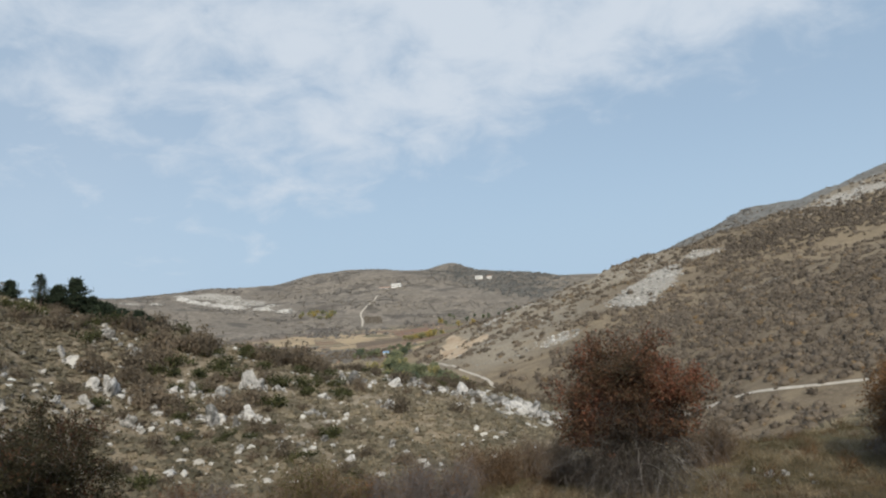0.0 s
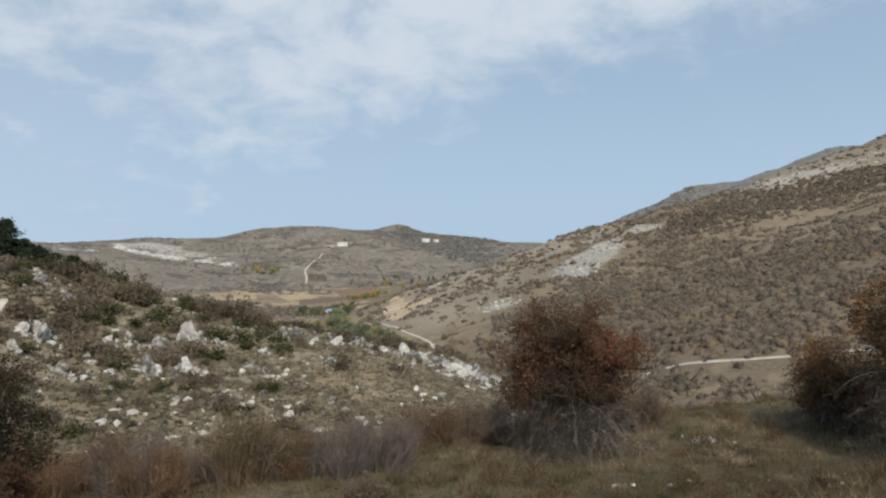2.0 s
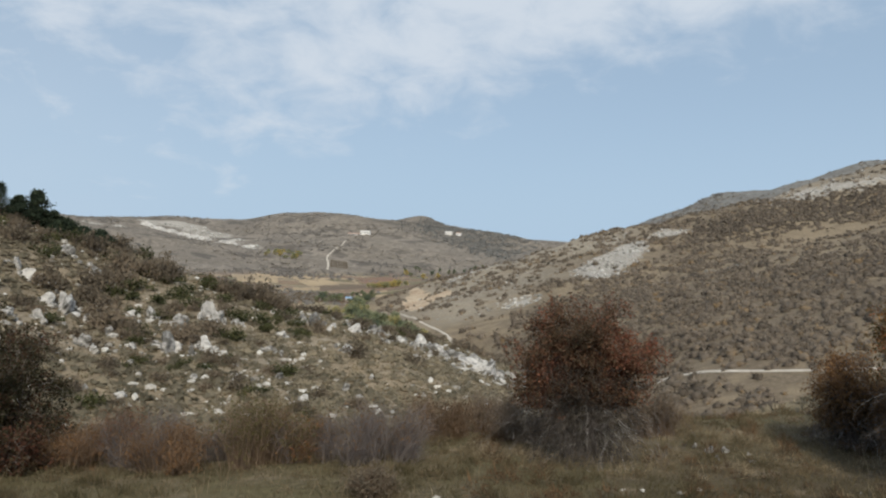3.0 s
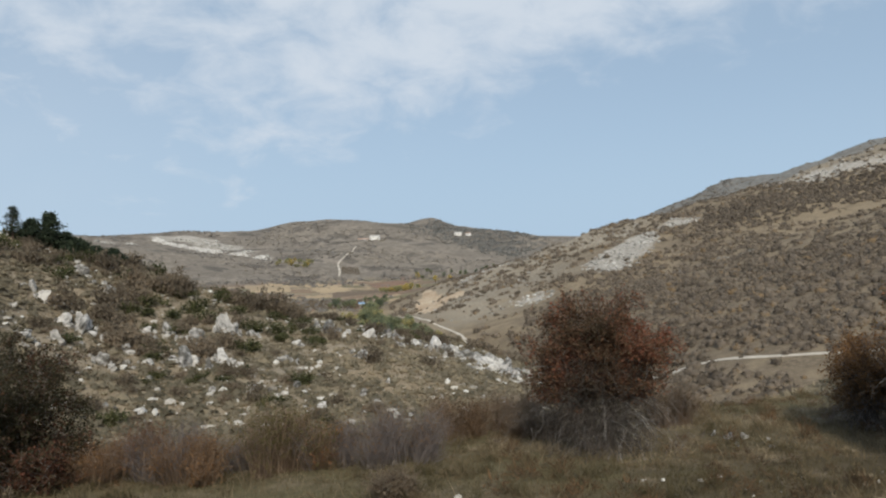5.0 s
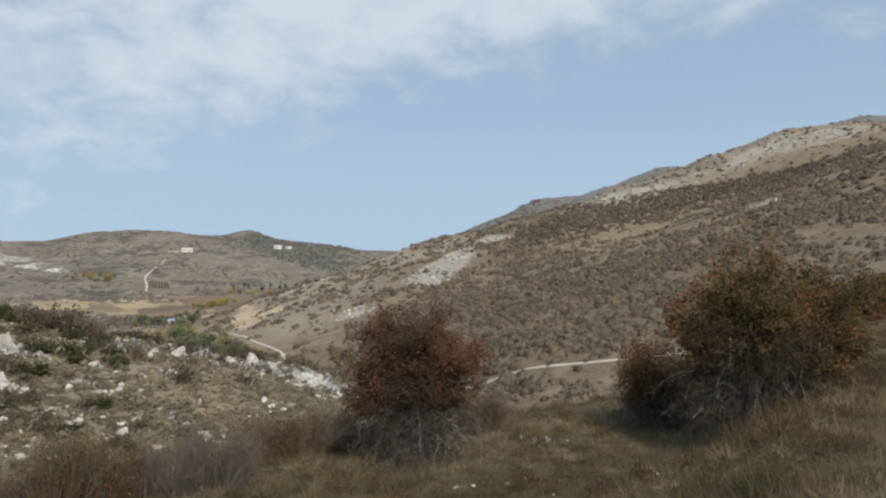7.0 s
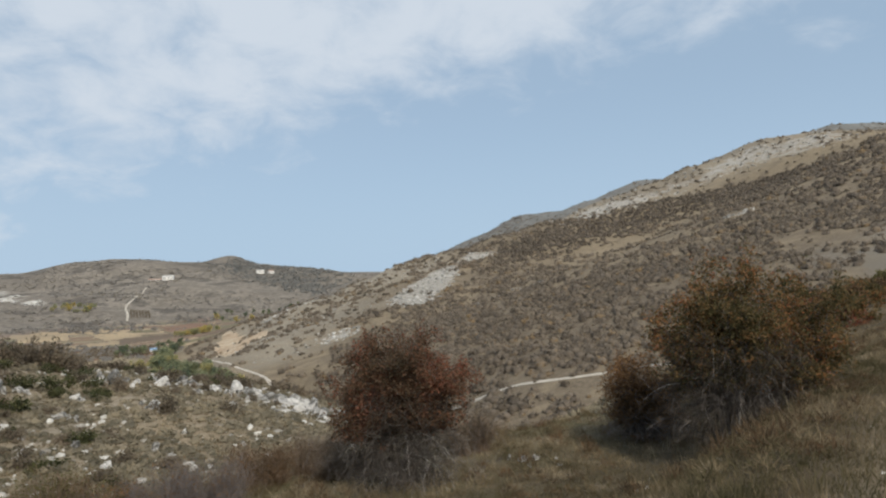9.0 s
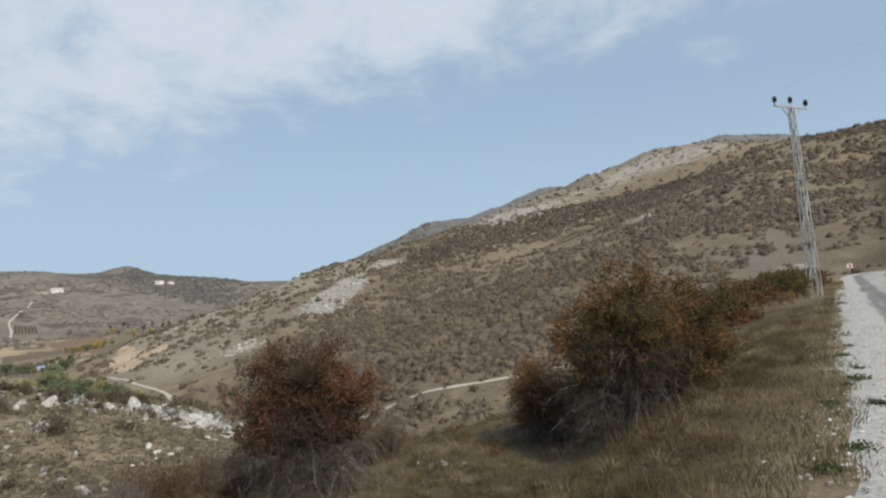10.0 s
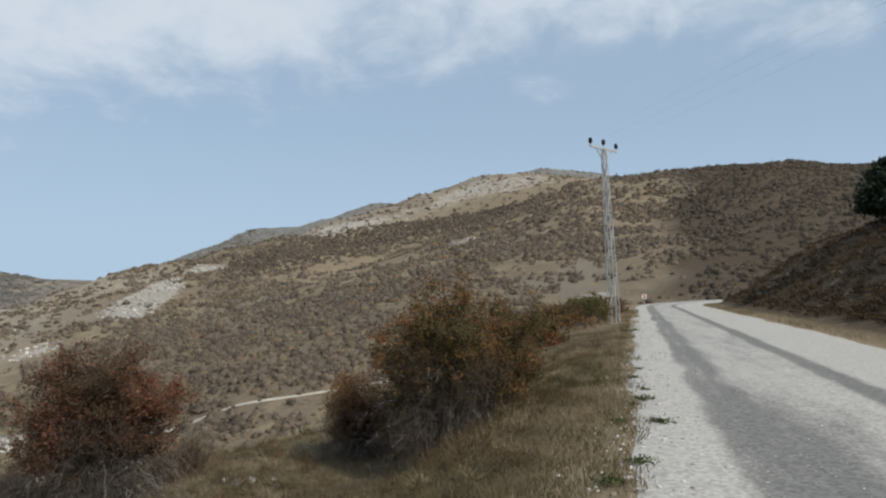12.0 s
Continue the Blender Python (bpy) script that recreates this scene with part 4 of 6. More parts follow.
keep = (off_road(x, y)[0] < -25) | (off_road(x, y)[1] > 118)
keep &= (fbm(x, y, 30, 3, 109) + rng.uniform(-0.3, 0.3, len(x)) > -0.05 + 1.2 * (np.arctan2(x, y) > 0.3) * ramp(d, 152, 134)) & clear_of(x, y, track_line, 2.5)
x, y, d = x[keep], y[keep], d[keep]
scrub("hillside_scrub", x, y, 0.5 + 1.0 * rng.random(len(x)) ** 1.5, rng.uniform(0.85, 1.15, len(x)), 34, SCRUB, 0.3, tone=0.15 + 0.65 * rng.random(len(x)), label="rounded grey shrubs at the mountain's foot")
# dark thicket below the upper rocks
x, y, d = spread(5200, 22, 45, 430, 640, 0.9)
thicket = within(x, y, [(188, 499), (229, 513), (306, 542), (356, 525), (412, 513), (452, 477), (453, 407), (400, 380), (369, 459), (319, 471), (239, 457), (183, 445)], 18)
keep = thicket > rng.uniform(0.1, 0.9, len(x))
x, y = x[keep], y[keep]
scrub("hillside_scrub", x, y, rng.uniform(1.2, 2.4, len(x)), rng.uniform(0.8, 1.2, len(x)), 10, SCRUB, 0.6, tone=rng.uniform(0.0, 0.3, len(x)), label="dark leafless thicket below the upper rocks")
# upper mountain, back range
x, y, d = spread(8000, 8, 76, 560, 1500, 1.2)
keep = fbm(x, y, 140, 3, 103) + rng.uniform(-0.4, 0.4, len(x)) > -0.05
x, y, d = x[keep], y[keep], d[keep]
scrub("hillside_scrub", x, y, rng.uniform(1.2, 2.6, len(x)), np.full(len(x), 0.8), 6, SCRUB, 0.7, label="dark scrub along the upper mountain", core="plain")
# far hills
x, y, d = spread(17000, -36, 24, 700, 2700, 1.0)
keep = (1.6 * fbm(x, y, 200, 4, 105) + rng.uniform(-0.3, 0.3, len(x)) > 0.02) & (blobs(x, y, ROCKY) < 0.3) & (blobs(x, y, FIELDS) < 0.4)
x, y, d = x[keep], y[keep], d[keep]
scrub("hillside_scrub", x, y, rng.uniform(2.2, 5.5, len(x)), np.full(len(x), 0.6), 4, HAZED_SCRUB, 0.7, label="low woods and scrub on the far hills, paled for haze", core="plain")
# wooded far peak
x, y, d = spread(5200, -1.5, 11.5, 1500, 2900, 1.0)
keep = within(x, y, FAR_WOOD, 60) > rng.uniform(0.2, 1.3, len(x))
x, y = x[keep], y[keep]
scrub("hillside_scrub", x, y, rng.uniform(3.5, 7.0, len(x)), np.full(len(x), 0.8), 5, HAZED_WOOD, 0.7, label="woods on the far hill top, coloured haze-grey", core="plain")
# gully side and rocky spur, low heath
x, y, d = spread(62000, -40, 52, 17, 100, 0.75)
o, s0 = off_road(x, y)
keep = (o < -15) & (fbm(x, y, 6, 3, 107) + rng.uniform(-0.6, 0.6, len(x)) > -0.15)
x, y, d = x[keep], y[keep], d[keep]
scrub("heath_tufts", x, y, 0.12 + 0.42 * rng.random(len(x)) ** 2, rng.uniform(0.5, 0.95, len(x)), 8, TUFT, 0.6, label="low grey-brown heath tufts on the rocky slope", core="plain")
# grass tufts on the spur
x, y, d = spread(14000, -40, 52, 17, 100, 0.8)
o, s0 = off_road(x, y)
keep = o < -14
x, y = x[keep], y[keep]
scrub("grass_tufts", x, y, rng.uniform(0.10, 0.24, len(x)), np.full(len(x), 0.8), 10, GRASS, 0.6, label="bleached grass tufts between the stones", category="grass", core=False)
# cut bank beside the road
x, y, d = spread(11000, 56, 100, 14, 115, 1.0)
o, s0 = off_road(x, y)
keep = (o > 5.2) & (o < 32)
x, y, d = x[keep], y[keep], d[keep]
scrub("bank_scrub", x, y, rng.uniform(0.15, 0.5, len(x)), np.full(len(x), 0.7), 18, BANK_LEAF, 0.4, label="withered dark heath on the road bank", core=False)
x, y = x[::5] + 0.3, y[::5] + 0.2
scrub("grass_tufts", x, y, rng.uniform(0.1, 0.3, len(x)), np.full(len(x), 0.8), 24, GRASS, 0.4, label="straw grass tufts on the road bank", category="grass", core=False)


def grass(name, n, place, tall, label, tone_shift=0.0, thick=1.0):
    """Bent blades of dry grass in loose tufts."""
    x, y = place(n)
    n = len(x)
    z = height(x, y)
    h = tall * rng.uniform(0.45, 1.2, n)
    a = rng.uniform(0, 2 * math.pi, n)
    w = (0.003 + 0.0035 * rng.random(n)) * thick
    lean = h * rng.uniform(0.1, 0.9, n)
    b = rng.uniform(0, 2 * math.pi, n)
    side = np.stack([np.cos(a), np.sin(a), 0 * a], 1) * w[:, None]
    root = np.stack([x, y, z - 0.02], 1)
    mid = root + np.stack([np.cos(b) * lean * 0.3, np.sin(b) * lean * 0.3, h * 0.45], 1)
    tip = root + np.stack([np.cos(b) * lean, np.sin(b) * lean, h], 1)
    v = np.stack([root, mid + side, tip, mid - side], 1).reshape(-1, 3)
    base = (np.arange(n) * 4)[:, None]
    f = np.concatenate([base + [0, 1, 3], base + [1, 2, 3]])
    tone = np.clip(0.58 + 0.35 * fbm(x, y, 6.5, 2, 113) + 0.8 * fbm(x, y, 2.2, 3, 111) + 0.7 * fbm(x, y, 0.5, 2, 112) + tone_shift, 0, 1)
    tone = np.clip(tone - 0.04 * ramp(off_road(x, y)[0], -11, -5), 0, 1)
    ob = new(name, sheet(name, v, f, GRASS, tone=np.repeat(tone, 4)))
    return tagged(ob, label, "grass", kind="stuff")


def verge_place(n):
    x, y, d = spread(n, -42, 60, 2.0, 30, 0.7)
    heads = rng.integers(0, n // 7, n)
    x, y = x[heads] + rng.normal(size=n) * 0.08, y[heads] + rng.normal(size=n) * 0.08
    o, s0 = off_road(x, y)
    gate = fbm(x, y, 0.9, 3, 115) + rng.uniform(-0.5, 0.5, n) - 0.25 * ramp(o, -5.0, -3.6)
    keep = (o < -3.35) & (o > -19) & (gate > -0.33)
    return x[keep], y[keep]


def road_edge_place(n):
    s0 = rng.uniform(3, 60, n)
    n0 = road_centre(s0) - 3.55 - rng.normal(size=n) * 0.55 + 0.2
    keep = (n0 < road_centre(s0) - 3.6) | ((fbm(s0, n0, 0.7, 3, 118) > 0.2) & (n0 < road_centre(s0) - 3.15))
    s0, n0 = s0[keep], n0[keep]
    return s0 * ROAD_DIR[0] + n0 * ROAD_RIGHT[0], s0 * ROAD_DIR[1] + n0 * ROAD_RIGHT[1]


def shoulder_place(n):
    s0 = 1.5 + 18 * rng.random(n) ** 1.4
    n0 = road_centre(s0) - 4.9 + rng.normal(size=n) * 0.75
    keep = n0 < road_centre(s0) - 3.75 + 0.7 * fbm(s0, n0, 0.8, 3, 137)
    s0, n0 = s0[keep], n0[keep]
    return s0 * ROAD_DIR[0] + n0 * ROAD_RIGHT[0], s0 * ROAD_DIR[1] + n0 * ROAD_RIGHT[1]


def bank_edge_place(n):
    s0 = rng.uniform(12, 75, n)
    n0 = road_centre(s0) + 3.05 + np.abs(rng.normal(size=n)) * 0.7
    return s0 * ROAD_DIR[0] + n0 * ROAD_RIGHT[0], s0 * ROAD_DIR[1] + n0 * ROAD_RIGHT[1]


grass("dry_grass", 330000, verge_place, 0.10, "short dry straw and olive grass on the roadside verge", -0.10)
grass("dry_grass", 30000, road_edge_place, 0.15, "bleached grass fringe along the gravel edge", 0.02)
grass("dry_grass", 24000, shoulder_place, 0.09, "short trodden brown grass beside the road shoulder", 0.25)
grass("dry_grass", 5000, bank_edge_place, 0.26, "straw-coloured grass at the foot of the bank", -0.05)


def stalk_place(n):
    x, y = verge_place(n)
    keep = fbm(x, y, 1.6, 3, 117) > 0.22
    return x[keep], y[keep]


grass("dry_grass", 42000, stalk_place, 0.20, "taller bleached grass clumps on the verge", 0.05, 0.7)


def tussock_place(n):
    x, y, d = spread(n // 55, -30, 60, 3.2, 24, 0.8)
    pick = rng.integers(0, len(x), n)
    x, y = x[pick] + rng.normal(size=n) * 0.07, y[pick] + rng.normal(size=n) * 0.07
    o, s0 = off_road(x, y)
    keep = (o < -3.9) & (o > -15) & (fbm(x, y, 2.8, 3, 121) > -0.08)
    return x[keep], y[keep]


grass("dry_grass", 60000, tussock_place, 0.22, "tussocks of withered brown and olive grass on the verge", -0.22, 0.9)


def sparse_place(n):
    x, y, d = spread(n, -42, 60, 2.2, 13, 0.8)
    o, s0 = off_road(x, y)
    keep = (o < -3.7) & (o > -17)
    return x[keep], y[keep]


grass("dry_grass", 3500, sparse_place, 0.32, "single bleached grass stalks standing over the verge", 0.45, 0.6)
x, y, d = spread(1500, -42, 55, 5, 26, 0.8)
o, s0 = off_road(x, y)
keep = (o < -4.6) & (o > -19) & (fbm(x, y, 2.6, 3, 119) + rng.uniform(-0.3, 0.3, len(x)) > 0.0)
x, y = x[keep], y[keep]
scrub("heath_tufts", x, y, rng.uniform(0.06, 0.2, len(x)), np.full(len(x), 0.8), 90, GRASS, 0.09, label="low withered herbs in the verge grass", core=False)


x, y, d = spread(1100, 5, 58, 4, 26, 0.9)
o, s0 = off_road(x, y)
keep = (o < -4.2) & (o > -14) & (fbm(x, y, 3.2, 3, 129) > -0.02)
x, y = x[keep], y[keep]
scrub("withered_herbs", x, y, rng.uniform(0.06, 0.22, len(x)), rng.uniform(0.8, 1.3, len(x)), 70, BROWN_LEAF, 0.08, label="rust-brown withered herbs in the verge grass", category="herbs", core=False)


def stones(name, x, y, radius, label, mat=None):
    n = len(x)
    z = height(x, y) + np.where(np.abs(off_road(x, y)[0]) < 3.5, 0.028, 0.0)
    v = ICO[None] * rng.uniform(0.6, 1.3, (n, 12, 1)) * np.stack([radius * rng.uniform(0.7, 1.4, n), radius * rng.uniform(0.7, 1.4, n), radius * rng.uniform(0.5, 1.1, n)], 1)[:, None, :]
    v = v + np.stack([x, y, z + radius * 0.15], 1)[:, None, :]
    f = ICO_FACES[None] + (np.arange(n) * 12)[:, None, None]
    ob = new(name, sheet(name, v.reshape(-1, 3), f.reshape(-1, 3), mat or STONE_CHIPS))
    return tagged(ob, label, "stones", kind="stuff")


x, y, d = spread(6500, -40, 16, 24, 88, 0.8)
o, s0 = off_road(x, y)
keep = (o < -20) & (1.4 * fbm(x, y, 9, 3, 121) + rng.uniform(-0.5, 0.5, len(x)) > 0.08)
x, y = x[keep], y[keep]
stones("loose_stones", x, y, 0.05 + 0.30 * rng.random(len(x)) ** 3.2, "small white limestone pieces strewn over the slope")
x, y, d = spread(300, 0, 50, 8, 20, 1)
o, s0 = off_road(x, y)
keep = (o < -5) & (fbm(x, y, 2.5, 3, 123) > 0.12)
x, y = x[keep], y[keep]
stones("loose_stones", x, y, 0.012 + 0.035 * rng.random(len(x)) ** 2, "small pale stones in the verge grass")
s0 = rng.uniform(2, 45, 2000)
n0 = road_centre(s0) - 3.2 + rng.normal(size=2000) * 0.35
stones("loose_stones", s0 * ROAD_DIR[0] + n0 * ROAD_RIGHT[0], s0 * ROAD_DIR[1] + n0 * ROAD_RIGHT[1], 0.008 + 0.018 * rng.random(2000) ** 2, "crushed white stone along the road edge")
s0 = 3 + 15 * rng.random(3400) ** 1.3
n0 = road_centre(s0) + rng.uniform(-3.4, 2.6, 3400)
stones("loose_stones", s0 * ROAD_DIR[0] + n0 * ROAD_RIGHT[0], s0 * ROAD_DIR[1] + n0 * ROAD_RIGHT[1], 0.004 + 0.008 * rng.random(3400) ** 2, "loose chippings scattered over the road")
x, y, d = spread(26000, -2, 50, 250, 800, 0.8)
keep = (blobs(x, y, ROCKY) > 0.4) | (within(x, y, OUTCROP) > rng.uniform(0.3, 0.9, len(x))) | (within(x, y, HIGH_ROCK) > rng.uniform(0.4, 1.6, len(x))) | (within(x, y, HIGH_SLOPE, 14) * (0.5 + 1.3 * fbm(x, y, 18, 3, 135)) > rng.uniform(0.4, 1.6, len(x))) | (within(x, y, SCREE, 14) * (0.6 + fbm(x, y, 28, 3, 133)) > rng.uniform(0.35, 1.5, len(x)))
x, y = x[keep], y[keep]
stones("rock_ledges", x, y, 0.3 + 1.1 * rng.random(len(x)) ** 2, "pale limestone ledges on the mountain slope", LEDGE)
x, y, d = spread(5000, -3, 24, 330, 570, 0.8)
keep = (within(x, y, LIGHT_SLOPE, 15) > 0.6) & (1.5 * fbm(x, y, 22, 3, 127) + rng.uniform(-0.4, 0.4, len(x)) > 0.2) & (blobs(x, y, SCARS) < 0.4)
x, y = x[keep], y[keep]
stones("rock_ledges", x, y, 0.2 + 0.6 * rng.random(len(x)) ** 2, "small pale limestone ribs on the light slope", LEDGE)
x, y, d = spread(6000, -30, -8, 1400, 2300, 0.8)
keep = blobs(x, y, ROCKY) > rng.uniform(0.5, 1.3, len(x))
x, y = x[keep], y[keep]
stones("rock_ledges", x, y, rng.uniform(2, 6, len(x)), "white limestone cliffs on the far hills", LEDGE)
for cx, cy, reach, tall in ((-784, 2090, 26, 13), (-745, 2068, 30, 9), (-700, 2042, 34, 9), (-655, 2015, 32, 12), (-610, 1970, 34, 12), (-575, 1940, 26, 10), (-400, 1490, 22, 7), (-381, 1475, 16, 8), (-341, 1462, 15, 9)):
    x, y = cx + rng.normal(size=70) * reach * 0.5, cy + rng.normal(size=70) * reach * 0.35
    away = np.hypot(x - cx, y - cy) / reach
    stones("rock_ledges", x, y, tall * np.clip(1.05 - away, 0.25, 1) * rng.uniform(0.5, 1.0, 70), "white limestone cliff standing out of the far hillside", CLIFF)


# ---- boulders on the rocky slope ----
def boulder_mesh(seed, cuts=12, fineness=3):
    """An angular limestone block: a ball cut by several planes and roughened."""
    r = random.Random(seed)
    bm = bmesh.new()
    bmesh.ops.create_icosphere(bm, subdivisions=fineness, radius=1)
    planes = []
    for _ in range(cuts):
        d = Vector((r.gauss(0, 1), r.gauss(0, 1), r.gauss(0, 0.7))).normalized()
        planes.append((d, r.uniform(0.42, 0.64)))
    shift = Vector((seed * 3.1, seed * 1.7, 0))
    for v in bm.verts:
        p = v.co.copy()
        for d, lim in planes:
            over = p.dot(d) - lim
            if over > 0:
                p -= d * over * 0.98
        p *= 1 + 0.20 * noise.noise(p * 2.6 + shift) + 0.15 * noise.noise(p * 5.5 + shift)
        v.co = p
    bmesh.ops.scale(bm, vec=(r.uniform(0.8, 1.2), r.uniform(0.7, 1.0), r.uniform(0.75, 1.15)), verts=bm.verts)
    me = bpy.data.meshes.new("boulder")
    bm.to_mesh(me)
    bm.free()
    me.materials.append(LIMESTONE)
    return me


BLOCKS = [boulder_mesh(k) for k in range(9)]
CHUNKS = [boulder_mesh(k, 9, 2) for k in range(20, 32)]
rnd = random.Random(12)


def boulder(x, y, size, label, group, sink=0.25):
    ob = new("boulder", rnd.choice(BLOCKS if size > 1.0 else CHUNKS))
    ob.matrix_world = pose(x, y, ground_z(x, y) + size * (0.5 - sink) * 0.7, rnd.uniform(-22, 22), rnd.uniform(-22, 22), rnd.uniform(0, 360)) @ Matrix.Diagonal((size * rnd.uniform(0.55, 0.75), size * 0.55, size * rnd.uniform(0.48, 0.64), 1))
    return tagged(ob, label, "rock", group)


BIG = [(-22.1, 60.4, 1.15), (-19.7, 60.1, 1.3), (-18.2, 63.6, 1.8), (-18.2, 53.2, 1.8), (-15.7, 54.4, 1.6), (-15.8, 63.9, 0.95), (-11.4, 61.1, 0.95), (-9.1, 65.9, 1.9), (-10.3, 66.0, 1.3), (-11.4, 56.6, 1.1), (-5.4, 58.5, 1.25), (-23.0, 54.2, 1.1), (-19.0, 53.4, 0.8), (-23.5, 59.2, 1.0), (-20.1, 51.5, 0.7), (-15.6, 60.1, 0.55)]
BIG += [(-27.0, 55.7, 1.7), (-22.6, 49.2, 1.2), (-25.9, 58.8, 0.8), (-16.3, 40.2, 0.6), (-9.2, 49.0, 0.8), (-6.8, 44.8, 0.8), (-4.6, 49.2, 0.55), (-7.8, 44.4, 0.45), (-11.7, 47.8, 0.55), (-14.1, 46.3, 0.7), (-1.1, 44.9, 0.65), (-18.7, 47.8, 0.57), (-26.4, 50.7, 1.0), (-28.7, 56.2, 1.2), (-29.2, 66.2, 1.2), (-32.7, 67.4, 1.4), (0.2, 52.2, 0.42)]
BIG += [(-33.2, 60.0, 1.2), (-31.8, 59.2, 1.2), (-31.5, 60.1, 1.0), (-27.1, 42.6, 0.8), (-27.0, 41.5, 1.0), (-27.8, 57.1, 1.5), (-27.1, 48.2, 1.0), (-16.0, 39.8, 0.7), (-30.6, 67.4, 0.8)]
for x0, y0, size in BIG:
    words = "large white weathered limestone boulder half sunk in heath" if size > 1.2 else "white limestone rock lying on the heath slope"
    boulder(x0, y0, size * 1.12, words, "boulders on the rocky slope")
    if size > 0.9:
        boulder(x0 + 0.42 * size, y0 + rnd.gauss(0, 0.2), size * rnd.uniform(0.5, 0.7), words, "boulders on the rocky slope")
        boulder(x0 - 0.45 * size, y0 + rnd.gauss(0, 0.2), size * rnd.uniform(0.35, 0.6), words, "boulders on the rocky slope")
        boulder(x0 + rnd.uniform(0.7, 1.1) * size, y0 - rnd.uniform(0.2, 0.6), size * rnd.uniform(0.4, 0.65), words, "boulders on the rocky slope")
    boulder(x0 + rnd.gauss(0, size * 0.8), y0 + rnd.gauss(0, size * 0.6), size * rnd.uniform(0.25, 0.45), "small white limestone rock beside a boulder", "boulders on the rocky slope")
placed = 0
while placed < 30:
    a, d0 = radians(rnd.uniform(-40, 10)), rnd.uniform(36, 86)
    x0, y0 = d0 * math.sin(a), d0 * math.cos(a)
    if float(fbm(np.array([x0]), np.array([y0]), 15, 3, 131)[0]) + rnd.uniform(-0.4, 0.4) < 0.05:
        continue
    placed += 1
    boulder(x0, y0, rnd.uniform(0.3, 0.75), "white limestone rock lying on the heath slope", "boulders on the rocky slope")
# rock rib along the spur's lower end
RIB = np.array([(-6.5, 67.2), (-4.1, 67.9), (-2.0, 70.2), (1.4, 73.4), (4.3, 72.6), (6.9, 69.4), (8.2, 67.3)])
for q in range(150):
    u = 6 * rnd.random() ** 0.75
    k = min(int(u), 5)
    x0, y0 = RIB[k] + (u - k) * (RIB[k + 1] - RIB[k])
    down = abs(rnd.gauss(0, 2.0)) * (0.35 + 0.22 * u)
    x0, y0 = x0 + rnd.gauss(0, 0.5), y0 - down + 0.8
    size = min(0.45 + rnd.expovariate(1.9), 1.9) * (0.72 + 0.10 * u) / (1 + 0.12 * down)
    block = new("boulder", rnd.choice(CHUNKS))
    block.matrix_world = pose(x0, y0, ground_z(x0, y0) + 0.06 * size, rnd.gauss(0, 25), rnd.gauss(0, 25), rnd.uniform(0, 360)) @ Matrix.Diagonal((size * rnd.uniform(0.5, 0.9), size * 0.55, size * rnd.uniform(0.38, 0.62), 1))
    tagged(block, "pale grey limestone block of the rock rib", "rock", "blocks of the rock rib")
u = np.where(rng.random(480) < 0.7, np.clip(1 - np.abs(rng.normal(size=480)) * 0.26, 0, 1), rng.random(480))
x, y = -7 + 18 * u + rng.normal(size=480) * 0.8, 70.5 + 3.0 * np.sin(3.0 * u) - 2.5 * u - np.abs(rng.normal(size=480) * 3.0) * (0.4 + 1.8 * u)
stones("loose_stones", x, y, 0.07 + 0.3 * rng.random(480) ** 2, "broken grey limestone pieces between the blocks of the rib", LEDGE)
# small rocks in the verge grass
for x0, y0, size in ((4.9, 11.5, 0.22), (4.75, 11.8, 0.16), (5.1, 11.4, 0.15), (4.8, 11.0, 0.12), (5.2, 10.7, 0.1), (16.5, 15.2, 0.22), (-3.5, 13.2, 0.3)):
    boulder(x0, y0, size, "small white limestone rock in the verge grass", "rocks in the verge")


